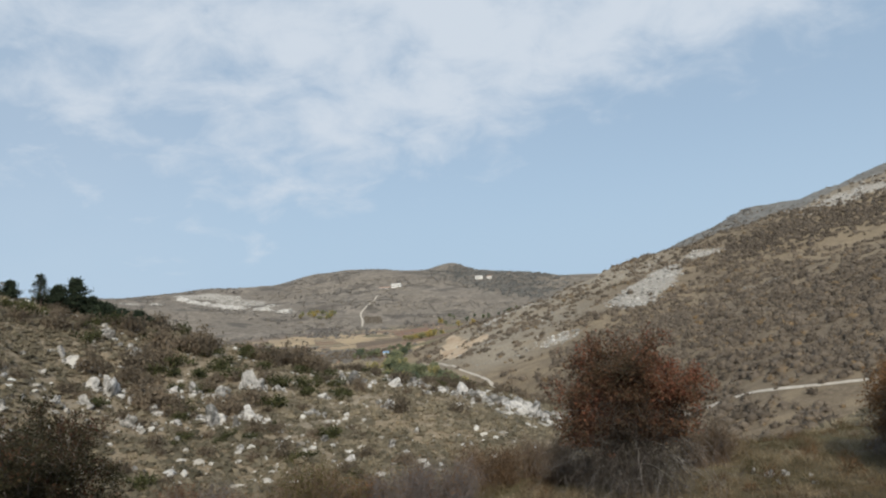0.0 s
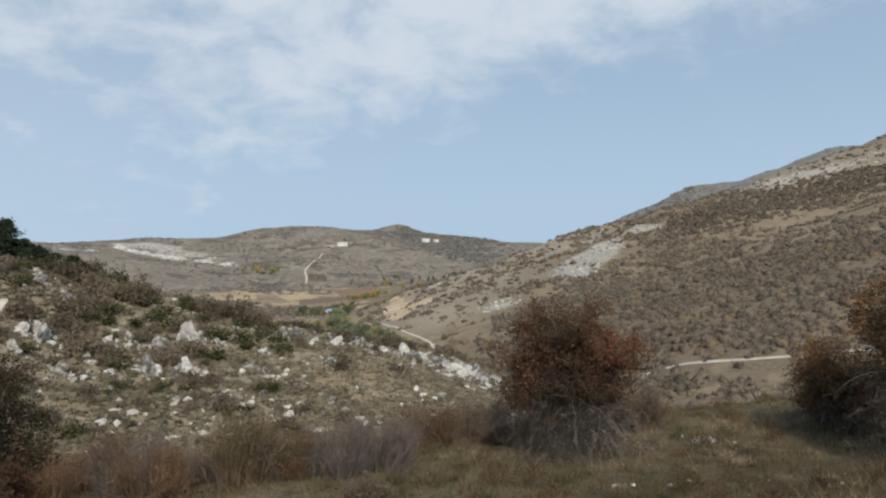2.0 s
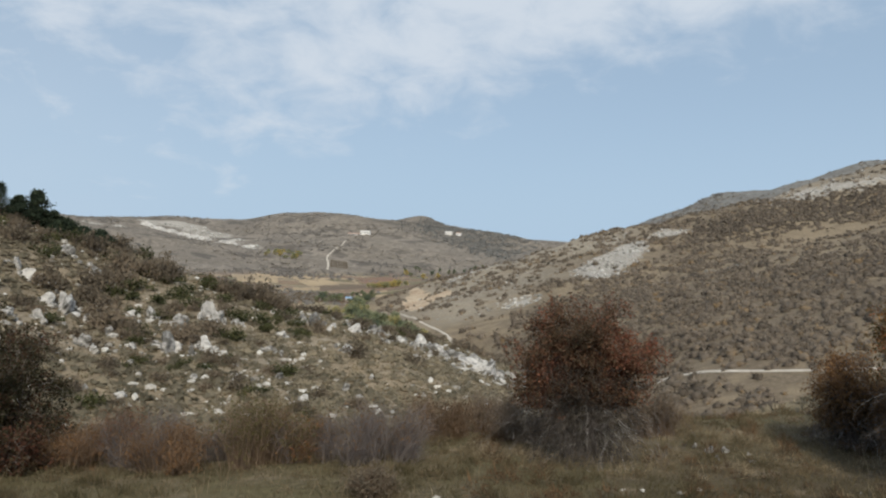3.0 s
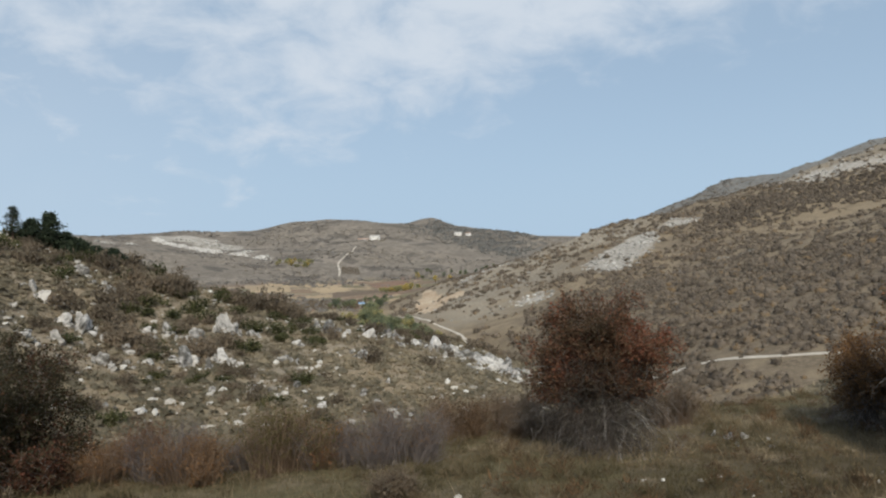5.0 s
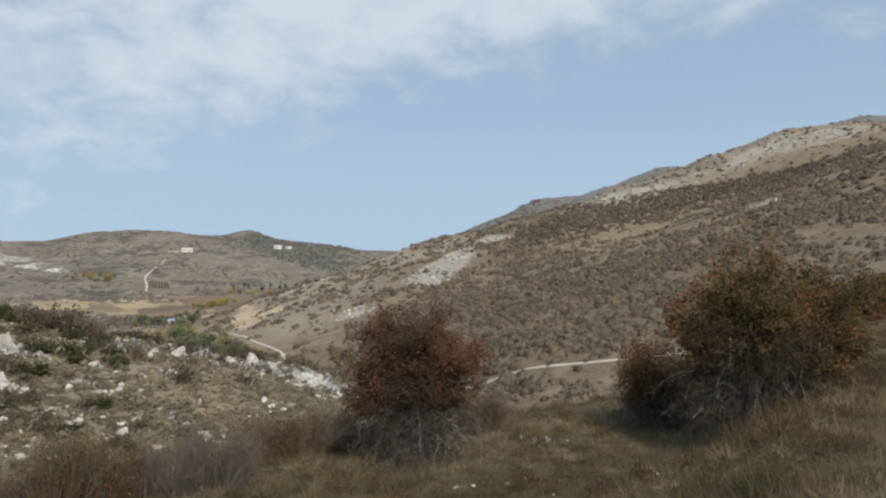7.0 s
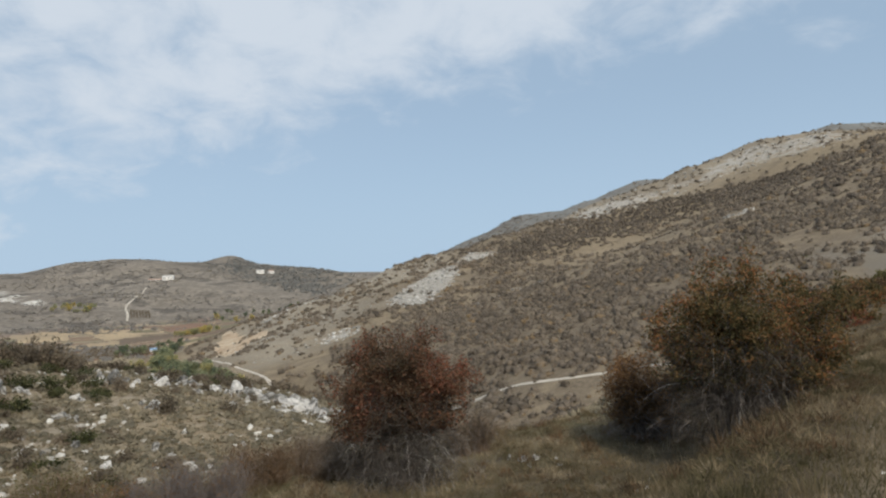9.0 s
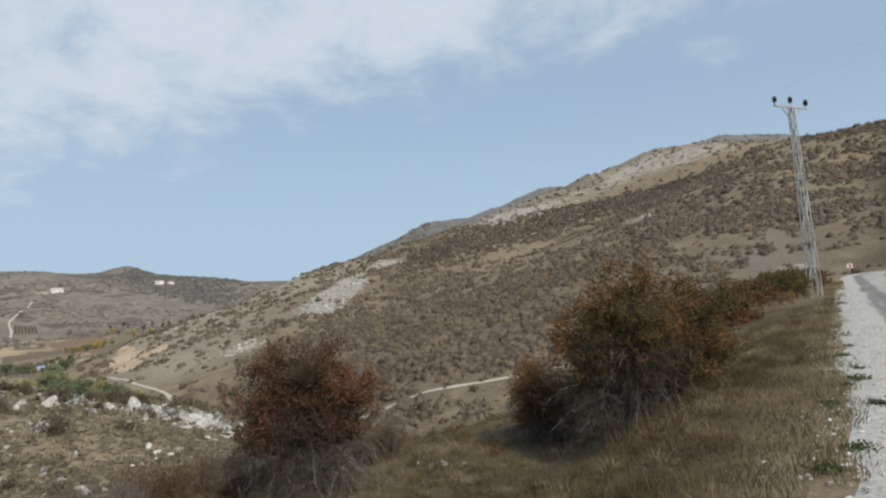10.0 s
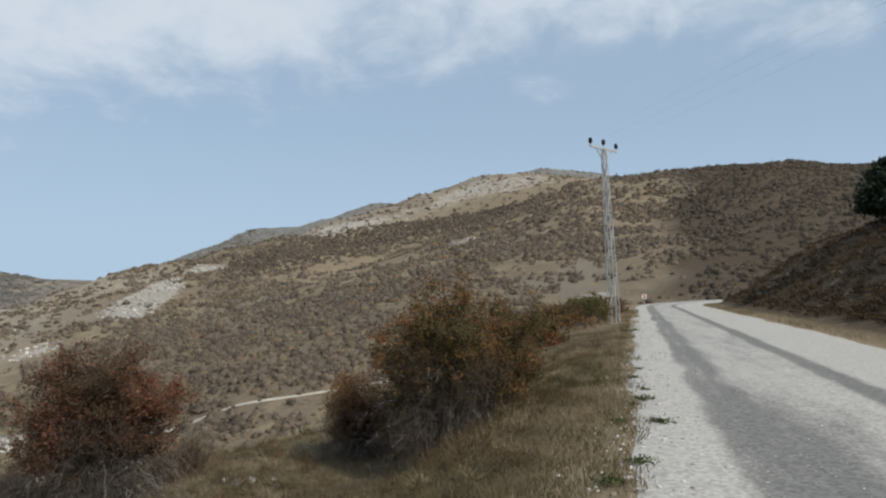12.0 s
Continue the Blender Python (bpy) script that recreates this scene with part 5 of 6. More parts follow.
# ---- bushes ----
def shrub_parts(seed, wide, tall, leaves, leaf_size, leaf_from=0.35, stems=16):
    """Stems and twigs as paths and leaf places of a many-stemmed thorn bush with its foot at the origin."""
    r = random.Random(seed)
    groups, tips = [], []

    lobe = [1.0]

    def inside(p, ease):
        return (p.x * p.x + p.y * p.y) / (wide * wide / 4) + (max(p.z - 0.46 * tall, 0) / (0.56 * tall)) ** 2 < ease * lobe[0]

    def grow(p, way, length, rad, level, droop, paths):
        steps = 6 if level == 0 else 4 if level == 1 else 3
        path = [(p.copy(), rad)]
        for q in range(steps):
            way = (way + Vector((r.gauss(0, 0.3), r.gauss(0, 0.3), r.gauss(0, 0.2) - droop))).normalized()
            p = p + way * (length / steps)
            p.z = max(p.z, 0.03)
            if not inside(p, r.uniform(0.85, 1.35)):
                break
            rad *= 0.74
            path.append((p.copy(), max(rad, 0.0022)))
            if level < 2 and q > 0:
                for _ in range(3 if level == 0 else 2):
                    side = (way + Vector((r.gauss(0, 0.8), r.gauss(0, 0.8), r.gauss(0.1, 0.5)))).normalized()
                    grow(p.copy(), side, length * r.uniform(0.3, 0.5), rad * 0.6, level + 1, droop * 1.2, paths)
            if level >= 1:
                tips.append(p.copy())
        if len(path) > 1:
            paths.append(path)

    for _ in range(stems):
        a, lean = r.uniform(0, 2 * math.pi), r.uniform(0.0, 1.0) ** 0.8
        way = Vector((math.cos(a) * lean, math.sin(a) * lean, 1.2 - 0.75 * lean)).normalized()
        foot = Vector((math.cos(a), math.sin(a), 0)) * r.uniform(0, wide * 0.09)
        size = (tall * (1 - lean) + wide * 0.68 * lean) * r.uniform(0.95, 1.25)
        groups.append([])
        lobe[0] = r.uniform(0.7, 1.15) if r.random() < 0.85 else 1.4
        grow(foot, way, size, 0.013, 0, 0.01 + 0.1 * lean * lean, groups[-1])
    g = np.random.default_rng(seed)
    t = np.array([tuple(p) for p in tips])
    weight = np.clip((t[:, 2] / tall - leaf_from) / 0.3, 0.10, 1) * (0.3 + g.random(len(t)))
    pick = g.choice(len(t), leaves, p=weight / weight.sum())
    pts = t[pick] + g.normal(size=(leaves, 3)) * wide * 0.022
    pts[:, 2] = np.maximum(pts[:, 2], 0.03)
    return groups, flakes(pts, leaf_size * g.uniform(0.6, 1.4, leaves), g)


def leafy_shrub(x, y, wide, tall, seed, leaf_mat, leaves, label, leaf_size, stems, group):
    groups, (lv, lf) = shrub_parts(seed, wide, tall, leaves, leaf_size, 0.0, stems)
    ob = thing("low_shrub", (x, y, ground_z(x, y) - 0.05), label, "shrub", group)
    for g0 in filter(None, groups):
        part("stem", sheet("stem", *tubes(g0, 3), GREY_WOOD), ob)
    part("foliage", sheet("foliage", lv, lf, leaf_mat), ob)
    return ob


def strips(foot, mid, tip, width, g):
    """Thin flat twigs, each bent once."""
    side = np.cross(tip - foot, g.normal(size=foot.shape))
    side *= (width / np.linalg.norm(side, axis=1))[:, None]
    v = np.stack([foot - side, foot + side, mid + side * 0.8, mid - side * 0.8, tip, tip + side * 0.4], 1).reshape(-1, 3)
    f = (np.arange(len(foot)) * 6)[:, None, None] + np.array([(0, 1, 2, 3), (3, 2, 5, 4)])[None]
    return v, f.reshape(-1, 4)


def wiry_shrub(x, y, wide, tall, seed, leaf_mat, leaves, twig_mat, label, group):
    """A thin upright shrub: a broom of fine twigs with few small leaves near their ends."""
    g = np.random.default_rng(seed)
    ob = thing("low_shrub", (x, y, ground_z(x, y) - 0.03), label, "shrub", group)
    n = int(560 * wide)
    heads = g.normal(size=(7, 2)) * wide * 0.17
    lift = g.uniform(0.45, 1.12, 7)
    k = g.integers(0, 7, n)
    foot = np.concatenate([heads[k] + g.normal(size=(n, 2)) * wide * 0.06, np.zeros((n, 1))], 1)
    lean = foot * 0.45 + np.concatenate([g.normal(size=(n, 2)) * 0.17 * tall, np.zeros((n, 1))], 1)
    rise = tall * lift[k] * g.beta(4, 1.6, n)
    tip = foot + lean * 0.9 + np.stack([0 * rise, 0 * rise, rise], 1)
    mid = foot + lean * 0.35 + np.stack([0 * rise, 0 * rise, rise * 0.55], 1) + g.normal(size=(n, 3)) * 0.02
    pick = g.integers(0, n, 2 * n)
    u = g.uniform(0.15, 1.0, (2 * n, 1))
    start = mid[pick] * (1 - u) + tip[pick] * u
    way = g.normal(size=(2 * n, 3)) * 0.11 + (0, 0, 0.08)
    v, f = strips(np.concatenate([foot, start]), np.concatenate([mid, start + way * 0.5]), np.concatenate([tip, start + way]), np.concatenate([g.uniform(0.0025, 0.0050, n), g.uniform(0.0014, 0.0026, 2 * n)]), g)
    tagged(part("branchwork", sheet("branchwork", v, f, twig_mat), ob), kind="stuff")
    pick = g.integers(0, 2 * n, leaves)
    u = g.random((leaves, 1))
    pts = start[pick] + way[pick] * u + g.normal(size=(leaves, 3)) * 0.02
    part("foliage", sheet("foliage", *flakes(pts, 0.021 * g.uniform(0.55, 1.4, leaves), g), leaf_mat), ob)
    return ob


def bend(p, q, rise, nodes, wobble, r):
    """Points of an arched, slightly crooked limb from p to q."""
    mid = (p + q) / 2 + Vector((0, 0, rise))
    out = []
    for k in range(nodes + 1):
        u = k / nodes
        c = p * (1 - u) ** 2 + mid * 2 * u * (1 - u) + q * u * u
        out.append(c + Vector((r.gauss(0, wobble), r.gauss(0, wobble), r.gauss(0, wobble))) * (1 if 0 < k else 0))
    return out


def old_bush(name, x, y, turn, lobes, seed, leaf_mat, leaves, label, leaf_size=0.033, limbs=26, hanging=150, hang_span=(0.5, 1.25), fuzz=500, skirt=1.5, brush=1500, foot_spread=0.3, group=""):
    """An old thorn bush: crooked limbs from one foot up into leafy lobes, bleached twigs hanging below them. lobes: centre and radii (x across, y in depth, z up)."""
    r, g = random.Random(seed), np.random.default_rng(seed)
    ob = thing(name, pose(x, y, ground_z(x, y) - 0.05, 0, 0, turn), label, "bush", group)
    low = min(c[2] - c[5] for c in lobes)
    limb_paths, sites, dead = [], [], []
    bulk = np.array([c[3] * c[4] * c[5] for c in lobes])
    for k in range(limbs):
        c = lobes[int(g.choice(len(lobes), p=bulk / bulk.sum()))]
        way = Vector((r.gauss(0, 1), r.gauss(0, 1), r.gauss(0.3, 0.8))).normalized()
        end = Vector(c[:3]) + Vector((way.x * c[3], way.y * c[4], way.z * c[5])) * r.uniform(0.55, 0.98)
        a = math.atan2(end.y, end.x) + r.gauss(0, 0.5)
        foot = Vector((math.cos(a), math.sin(a), 0)) * r.uniform(0, foot_spread)
        line = bend(foot, end, r.uniform(-0.1, 0.25), 9, 0.035, r)
        thick = r.uniform(0.014, 0.030)
        limb = [[(p, thick * (1 - 0.82 * q / 9)) for q, p in enumerate(line)]]
        for q in range(3, 10):
            for _ in range(3):
                side = Vector((r.gauss(0, 1), r.gauss(0, 1), r.gauss(0.25, 0.7))).normalized() * r.uniform(0.25, 0.6)
                tip = line[q] + side
                twig = bend(line[q], tip, r.uniform(-0.03, 0.08), 4, 0.02, r)
                limb.append([(p, 0.0048 - 0.0008 * n0) for n0, p in enumerate(twig)])
                sites += twig[1:]
                for _ in range(3):
                    small = twig[r.randint(1, 4)]
                    end2 = small + Vector((r.gauss(0, 1), r.gauss(0, 1), r.gauss(0.2, 0.8))).normalized() * r.uniform(0.1, 0.28)
                    limb.append([(small, 0.0022), ((small + end2) / 2 + Vector((0, 0, 0.01)), 0.0018), (end2, 0.0014)])
                    sites += [(small + end2) / 2, end2]
        limb_paths.append(limb)
    # bleached twigs that arch out of the lower limbs and hang to the ground
    wide = max(abs(c[0]) + c[3] for c in lobes)
    for _ in range(hanging):
        limb = r.choice(limb_paths)[0]
        p = limb[r.randint(2, 6)][0].copy()
        a = math.atan2(p.y, p.x) + r.gauss(0, 0.7)
        way, rad, step = Vector((math.cos(a), math.sin(a), r.uniform(-0.2, 0.6))), 0.0028 + 0.0055 * r.random() ** 2, r.uniform(*hang_span) / 8
        path = [(p.copy(), rad)]
        for q in range(8):
            way = (way + Vector((r.gauss(0, 0.22), r.gauss(0, 0.22), r.gauss(-0.24, 0.18)))).normalized()
            p = p + way * step
            p.z = max(p.z, 0.02)
            rad *= 0.84
            path.append((p.copy(), max(rad, 0.0022)))
            if q > 1 and r.random() < 0.75:
                e = p + Vector((r.gauss(0, 1), r.gauss(0, 1), r.gauss(-0.5, 0.6))).normalized() * r.uniform(0.08, 0.3)
                e.z = max(e.z, 0.02)
                dead.append([(p.copy(), rad * 0.6), ((p + e) / 2 + Vector((r.gauss(0, 0.015), r.gauss(0, 0.015), 0.01)), rad * 0.45), (e, 0.0018)])
        dead.append(path)
    if dead:
        tagged(part("dead_wood", sheet("dead_wood", *tubes(dead, 3), DEAD_WOOD), ob), "bleached bare twigs hanging to the ground", kind="stuff")
    # fine brushwood in the heart of the bush, coloured dark for the shade there, and a fringe of wiry twigs round its
    # skirt
    for mat, count, inner in ((SHADE_BRUSH, brush, True), (LILAC_TWIG, fuzz, False)):
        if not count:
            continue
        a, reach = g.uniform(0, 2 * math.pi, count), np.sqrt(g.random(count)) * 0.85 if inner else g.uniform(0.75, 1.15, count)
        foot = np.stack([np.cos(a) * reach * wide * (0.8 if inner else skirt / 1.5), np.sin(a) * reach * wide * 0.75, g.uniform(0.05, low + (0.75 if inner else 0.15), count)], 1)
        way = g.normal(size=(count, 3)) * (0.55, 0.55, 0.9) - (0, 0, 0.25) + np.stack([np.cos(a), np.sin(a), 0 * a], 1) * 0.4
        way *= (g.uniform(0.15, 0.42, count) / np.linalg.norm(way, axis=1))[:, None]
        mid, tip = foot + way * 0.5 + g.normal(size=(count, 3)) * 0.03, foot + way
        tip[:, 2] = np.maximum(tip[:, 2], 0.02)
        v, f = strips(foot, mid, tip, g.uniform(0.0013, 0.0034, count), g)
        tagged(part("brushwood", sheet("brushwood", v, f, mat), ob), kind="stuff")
    # leaves sit on the twigs inside the lobes, in sprays that leave gaps
    t = np.array([tuple(p) for p in sites])
    depth = np.full(len(t), 9.0)
    for c in lobes:
        depth = np.minimum(depth, np.sqrt((((t - np.array(c[:3])) / np.array(c[3:6])) ** 2).sum(1)))
    weight = np.where(depth < 1.25, 0.25 + np.clip(depth, 0, 1), 0.0) * (0.05 + g.random(len(t)) ** 2) * np.clip((t[:, 2] - low + 0.5) / 0.8, 0.07, 1)
    pick = g.choice(len(t), leaves, p=weight / weight.sum())
    pts = t[pick] + g.normal(size=(leaves, 3)) * 0.055
    for _ in range(90):
        limb = r.choice(limb_paths)
        p = max((twig[-1][0] for twig in r.sample(limb[1:], 3)), key=lambda q: q.z)
        e = p + ((p - Vector((0, 0, low))).normalized() + Vector((r.gauss(0, 0.3), r.gauss(0, 0.3), 0.6))).normalized() * r.uniform(0.15, 0.4)
        limb.append([(p, 0.004), ((p + e) / 2, 0.003), (e, 0.0018)])
        u = g.random(26)[:, None]
        pts = np.concatenate([pts, np.array(p) * (1 - u) + np.array(e) * u + g.normal(size=(26, 3)) * 0.028])
    for limb in limb_paths:
        part("stem", sheet("stem", *tubes(limb, 3), GREY_WOOD), ob)
    lv, lf = flakes(pts, leaf_size * g.uniform(0.55, 1.4, len(pts)), g)
    part("foliage", sheet("foliage", lv, lf, leaf_mat), ob)
    return ob


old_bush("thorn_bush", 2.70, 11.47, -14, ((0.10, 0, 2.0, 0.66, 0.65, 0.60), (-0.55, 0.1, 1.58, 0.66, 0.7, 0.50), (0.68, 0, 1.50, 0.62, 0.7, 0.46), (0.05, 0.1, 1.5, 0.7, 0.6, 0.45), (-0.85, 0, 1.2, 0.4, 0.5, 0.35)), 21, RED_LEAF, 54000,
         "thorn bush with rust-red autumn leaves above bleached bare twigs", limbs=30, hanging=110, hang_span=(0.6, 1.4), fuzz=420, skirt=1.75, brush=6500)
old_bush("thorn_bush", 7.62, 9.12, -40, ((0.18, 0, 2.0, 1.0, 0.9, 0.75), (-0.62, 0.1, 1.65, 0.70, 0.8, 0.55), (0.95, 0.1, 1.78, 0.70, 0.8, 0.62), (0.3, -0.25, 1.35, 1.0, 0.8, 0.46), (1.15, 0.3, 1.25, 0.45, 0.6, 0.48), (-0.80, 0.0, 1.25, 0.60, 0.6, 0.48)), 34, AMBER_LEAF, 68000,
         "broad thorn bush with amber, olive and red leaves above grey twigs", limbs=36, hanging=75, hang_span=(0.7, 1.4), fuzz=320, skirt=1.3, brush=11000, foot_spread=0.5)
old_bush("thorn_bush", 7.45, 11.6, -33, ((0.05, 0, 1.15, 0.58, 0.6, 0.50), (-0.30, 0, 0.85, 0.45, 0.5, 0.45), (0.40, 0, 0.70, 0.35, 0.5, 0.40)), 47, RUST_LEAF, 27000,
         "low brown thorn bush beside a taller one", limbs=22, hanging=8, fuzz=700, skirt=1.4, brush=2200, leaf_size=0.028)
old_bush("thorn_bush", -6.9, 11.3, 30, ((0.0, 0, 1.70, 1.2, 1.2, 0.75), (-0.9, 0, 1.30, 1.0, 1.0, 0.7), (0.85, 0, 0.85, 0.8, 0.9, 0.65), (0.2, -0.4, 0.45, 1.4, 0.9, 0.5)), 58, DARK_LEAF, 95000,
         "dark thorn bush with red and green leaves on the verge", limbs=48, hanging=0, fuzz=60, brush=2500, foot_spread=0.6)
LOW_ROW = ((-5.5, 11.6, 1.5, 0.9, RUST_LEAF), (-4.8, 11.9, 1.3, 0.9, RED_LEAF), (-4.2, 11.6, 1.5, 0.95, LILAC_TWIG), (-3.6, 11.3, 1.3, 0.85, RUST_LEAF), (-3.1, 11.8, 1.3, 0.9, LILAC_TWIG), (-2.45, 11.3, 1.3, 1.15, OLIVE_LEAF), (-2.0, 11.7, 1.1, 1.0, AMBER_LEAF), (-1.5, 11.5, 1.2, 0.9, LILAC_TWIG),
           (-0.8, 11.4, 1.4, 1.0, LILAC_TWIG), (-0.3, 11.8, 1.2, 0.95, LILAC_TWIG), (0.6, 13.4, 1.4, 0.9, BROWN_LEAF), (1.5, 13.6, 1.5, 0.95, HEATH_LEAF), (2.0, 12.9, 1.0, 0.7, HEATH_LEAF), (4.5, 12.9, 1.0, 0.8, HEATH_LEAF), (-0.4, 9.3, 0.6, 0.4, HEATH_LEAF))
for n0, (x0, y0, w0, h0, leaf_mat) in enumerate(LOW_ROW):
    bare = leaf_mat == LILAC_TWIG
    wiry_shrub(x0, y0, w0 * 1.05, h0 * 0.92, 70 + n0, RUST_LEAF if bare else leaf_mat, 1300 if bare else 6000, LILAC_TWIG if bare else BROWN_TWIG,
               "low wiry lilac-grey shrub, nearly leafless, at the verge's edge" if bare else "low wiry shrub with withered leaves at the verge's edge", "low shrubs along the verge")
# row of bushes before the pole
for n0, (x0, y0, w0, h0, leaf_mat) in enumerate(((25.0, 22.2, 2.4, 0.95, AMBER_LEAF), (27.2, 24.0, 2.4, 1.0, BROWN_LEAF), (22.2, 21.0, 2.2, 0.95, BROWN_LEAF), (19.2, 19.0, 2.0, 0.95, RED_LEAF), (17.0, 17.6, 1.8, 1.1, BROWN_LEAF), (31.5, 25.4, 2.4, 1.15, BROWN_LEAF),
                                                 (10.9, 12.3, 1.8, 1.0, BROWN_LEAF), (12.2, 13.2, 2.2, 1.1, RED_LEAF), (13.6, 14.6, 2.2, 1.2, AMBER_LEAF), (15.4, 16.2, 2.0, 1.3, BROWN_LEAF), (29.0, 24.2, 2.4, 1.5, OLIVE_LEAF), (30.4, 25.3, 2.0, 1.25, OLIVE_LEAF), (20.8, 19.2, 2.0, 0.9, AMBER_LEAF), (19.4, 20.2, 1.2, 1.9, JUNIPER), (35.0, 27.8, 2.2, 1.3, BROWN_LEAF), (40.0, 30.8, 2.0, 1.1, BROWN_LEAF))):
    leafy_shrub(x0, y0, w0 * 1.2, h0 * 1.2, 90 + n0, leaf_mat, 4200, "olive-green bushy roadside shrub" if leaf_mat == OLIVE_LEAF else "bushy roadside shrub in autumn brown", 0.07, 8, "shrubs below the pole")


def mound(seed, mat, name, count=520):
    """A wide low bush seen from afar: a clumpy dome of small leaves."""
    g = np.random.default_rng(seed)
    clumps = g.normal(size=(9, 3)) * (0.42, 0.42, 0.16) + (0, 0, 0.42)
    pts = clumps[g.integers(0, 9, count)] + g.normal(size=(count, 3)) * (0.24, 0.24, 0.17)
    pts[:, 2] = np.abs(pts[:, 2])
    v, f = flakes(pts, 0.13 * g.uniform(0.5, 1.5, count), g)
    return sheet(name, v, f, mat)


def mound_stems(seed):
    r = random.Random(seed)
    paths = []
    for _ in range(5):
        a, s0 = r.uniform(0, 6.28), r.uniform(0.2, 0.7)
        paths.append([((0, 0, -0.1), 0.03), ((math.cos(a) * s0 * 0.4, math.sin(a) * s0 * 0.4, 0.25), 0.02), ((math.cos(a) * s0, math.sin(a) * s0, 0.6), 0.006)])
    return sheet("branchwork", *tubes(paths, 3), GREY_WOOD)


HEATHS = [mound(200 + q, HEATH_LEAF, "foliage") for q in range(4)]
GREENS = [mound(210 + q, JUNIPER, "foliage") for q in range(3)]
STEMS = [mound_stems(q) for q in range(3)]


def spur_shrub(x, y, size, green, rise=0.7):
    ob = thing("juniper_shrub" if green else "bare_shrub", pose(x, y, ground_z(x, y) - 0.05, 0, 0, rnd.uniform(0, 360)) @ Matrix.Diagonal((size * 0.5, size * 0.5, size * 0.5 * rise / 0.7, 1)),
               "dark green spreading juniper among limestone rocks" if green else "leafless grey-brown shrub on the rocky slope", "shrub", "shrubs on the rocky slope")
    part("foliage", rnd.choice(GREENS if green else HEATHS), ob)
    part("branchwork", rnd.choice(STEMS), ob)


for x0, y0, size, green in ((-32.0, 71.5, 3.2, 0), (-29.8, 71.2, 2.6, 1), (-36.9, 76.0, 3.0, 1), (-33.0, 76.2, 2.4, 1), (-26.7, 70.2, 2.6, 0), (-26.2, 74.8, 2.8, 0), (-27.0, 65.8, 2.8, 0), (-23.1, 64.5, 2.2, 1), (-20.1, 65.7, 2.6, 1),
                            (-17.7, 72.4, 2.8, 0), (-15.9, 74.5, 3.2, 0), (-14.1, 73.9, 2.6, 0), (-27.7, 62.9, 3.4, 0), (-30.1, 59.4, 3.0, 0), (-24.3, 70.9, 3.0, 0), (-10.8, 64.7, 2.2, 1), (-8.6, 63.2, 1.8, 0), (0.3, 59.2, 1.6, 0), (-4.3, 57.3, 2.0, 0), (-14.5, 51.2, 1.5, 0), (-20.8, 73.5, 1.9, 1), (-22, 67, 2.2, 1),
                            (-28.7, 69.5, 3.0, 0), (-26.4, 71.2, 2.8, 0), (-24.1, 71.1, 2.6, 1), (-21.0, 72.9, 2.2, 1), (-17.5, 74.3, 2.8, 0), (-15.1, 74.2, 2.4, 0), (-25.7, 66.6, 2.6, 1), (-13.7, 72.7, 2.4, 0), (-12.2, 70.5, 2.2, 1), (-22.1, 68.4, 2.4, 1), (-19.4, 72.6, 2.4, 0), (-18.6, 70.0, 2.0, 1)):
    spur_shrub(x0, y0, size, green, 0.62 if green else 1.05)
spur_shrub(-20.9, 73.3, 1.7, True, 1.25)
for _ in range(24):
    u = rnd.uniform(0.5, 5.8)
    x0, y0 = RIB[int(u)] + (u - int(u)) * (RIB[int(u) + 1] - RIB[int(u)])
    spur_shrub(x0 + rnd.gauss(0, 0.6), y0 - rnd.uniform(0.3, 4.5), rnd.uniform(0.5, 1.2), False, 0.8)
placed = 0
while placed < 300:
    a, d0 = radians(rnd.uniform(-42, 11)), rnd.uniform(30, 88)
    x0, y0 = d0 * math.sin(a), d0 * math.cos(a)
    if any(-3.2 < y0 - q[1] < 0.3 and abs(x0 - q[0] * y0 / q[1]) < 1.3 for q in BIG if q[2] > 0.9):
        continue
    if float(fbm(np.array([x0]), np.array([y0]), 18, 3, 141)[0]) + rnd.uniform(-0.3, 0.3) + (d0 - 60) * 0.012 < 0.0:
        continue
    placed += 1
    spur_shrub(x0, y0, rnd.uniform(0.8, 1.9) * (1 + 0.9 * (d0 > 56) * rnd.random() ** 2), rnd.random() < 0.28, 0.75)


for _ in range(36):
    a, d0 = radians(rnd.uniform(-42, -22)), rnd.uniform(32, 62)
    spur_shrub(d0 * math.sin(a), d0 * math.cos(a), rnd.uniform(0.9, 2.2), rnd.random() < 0.2, 0.65)


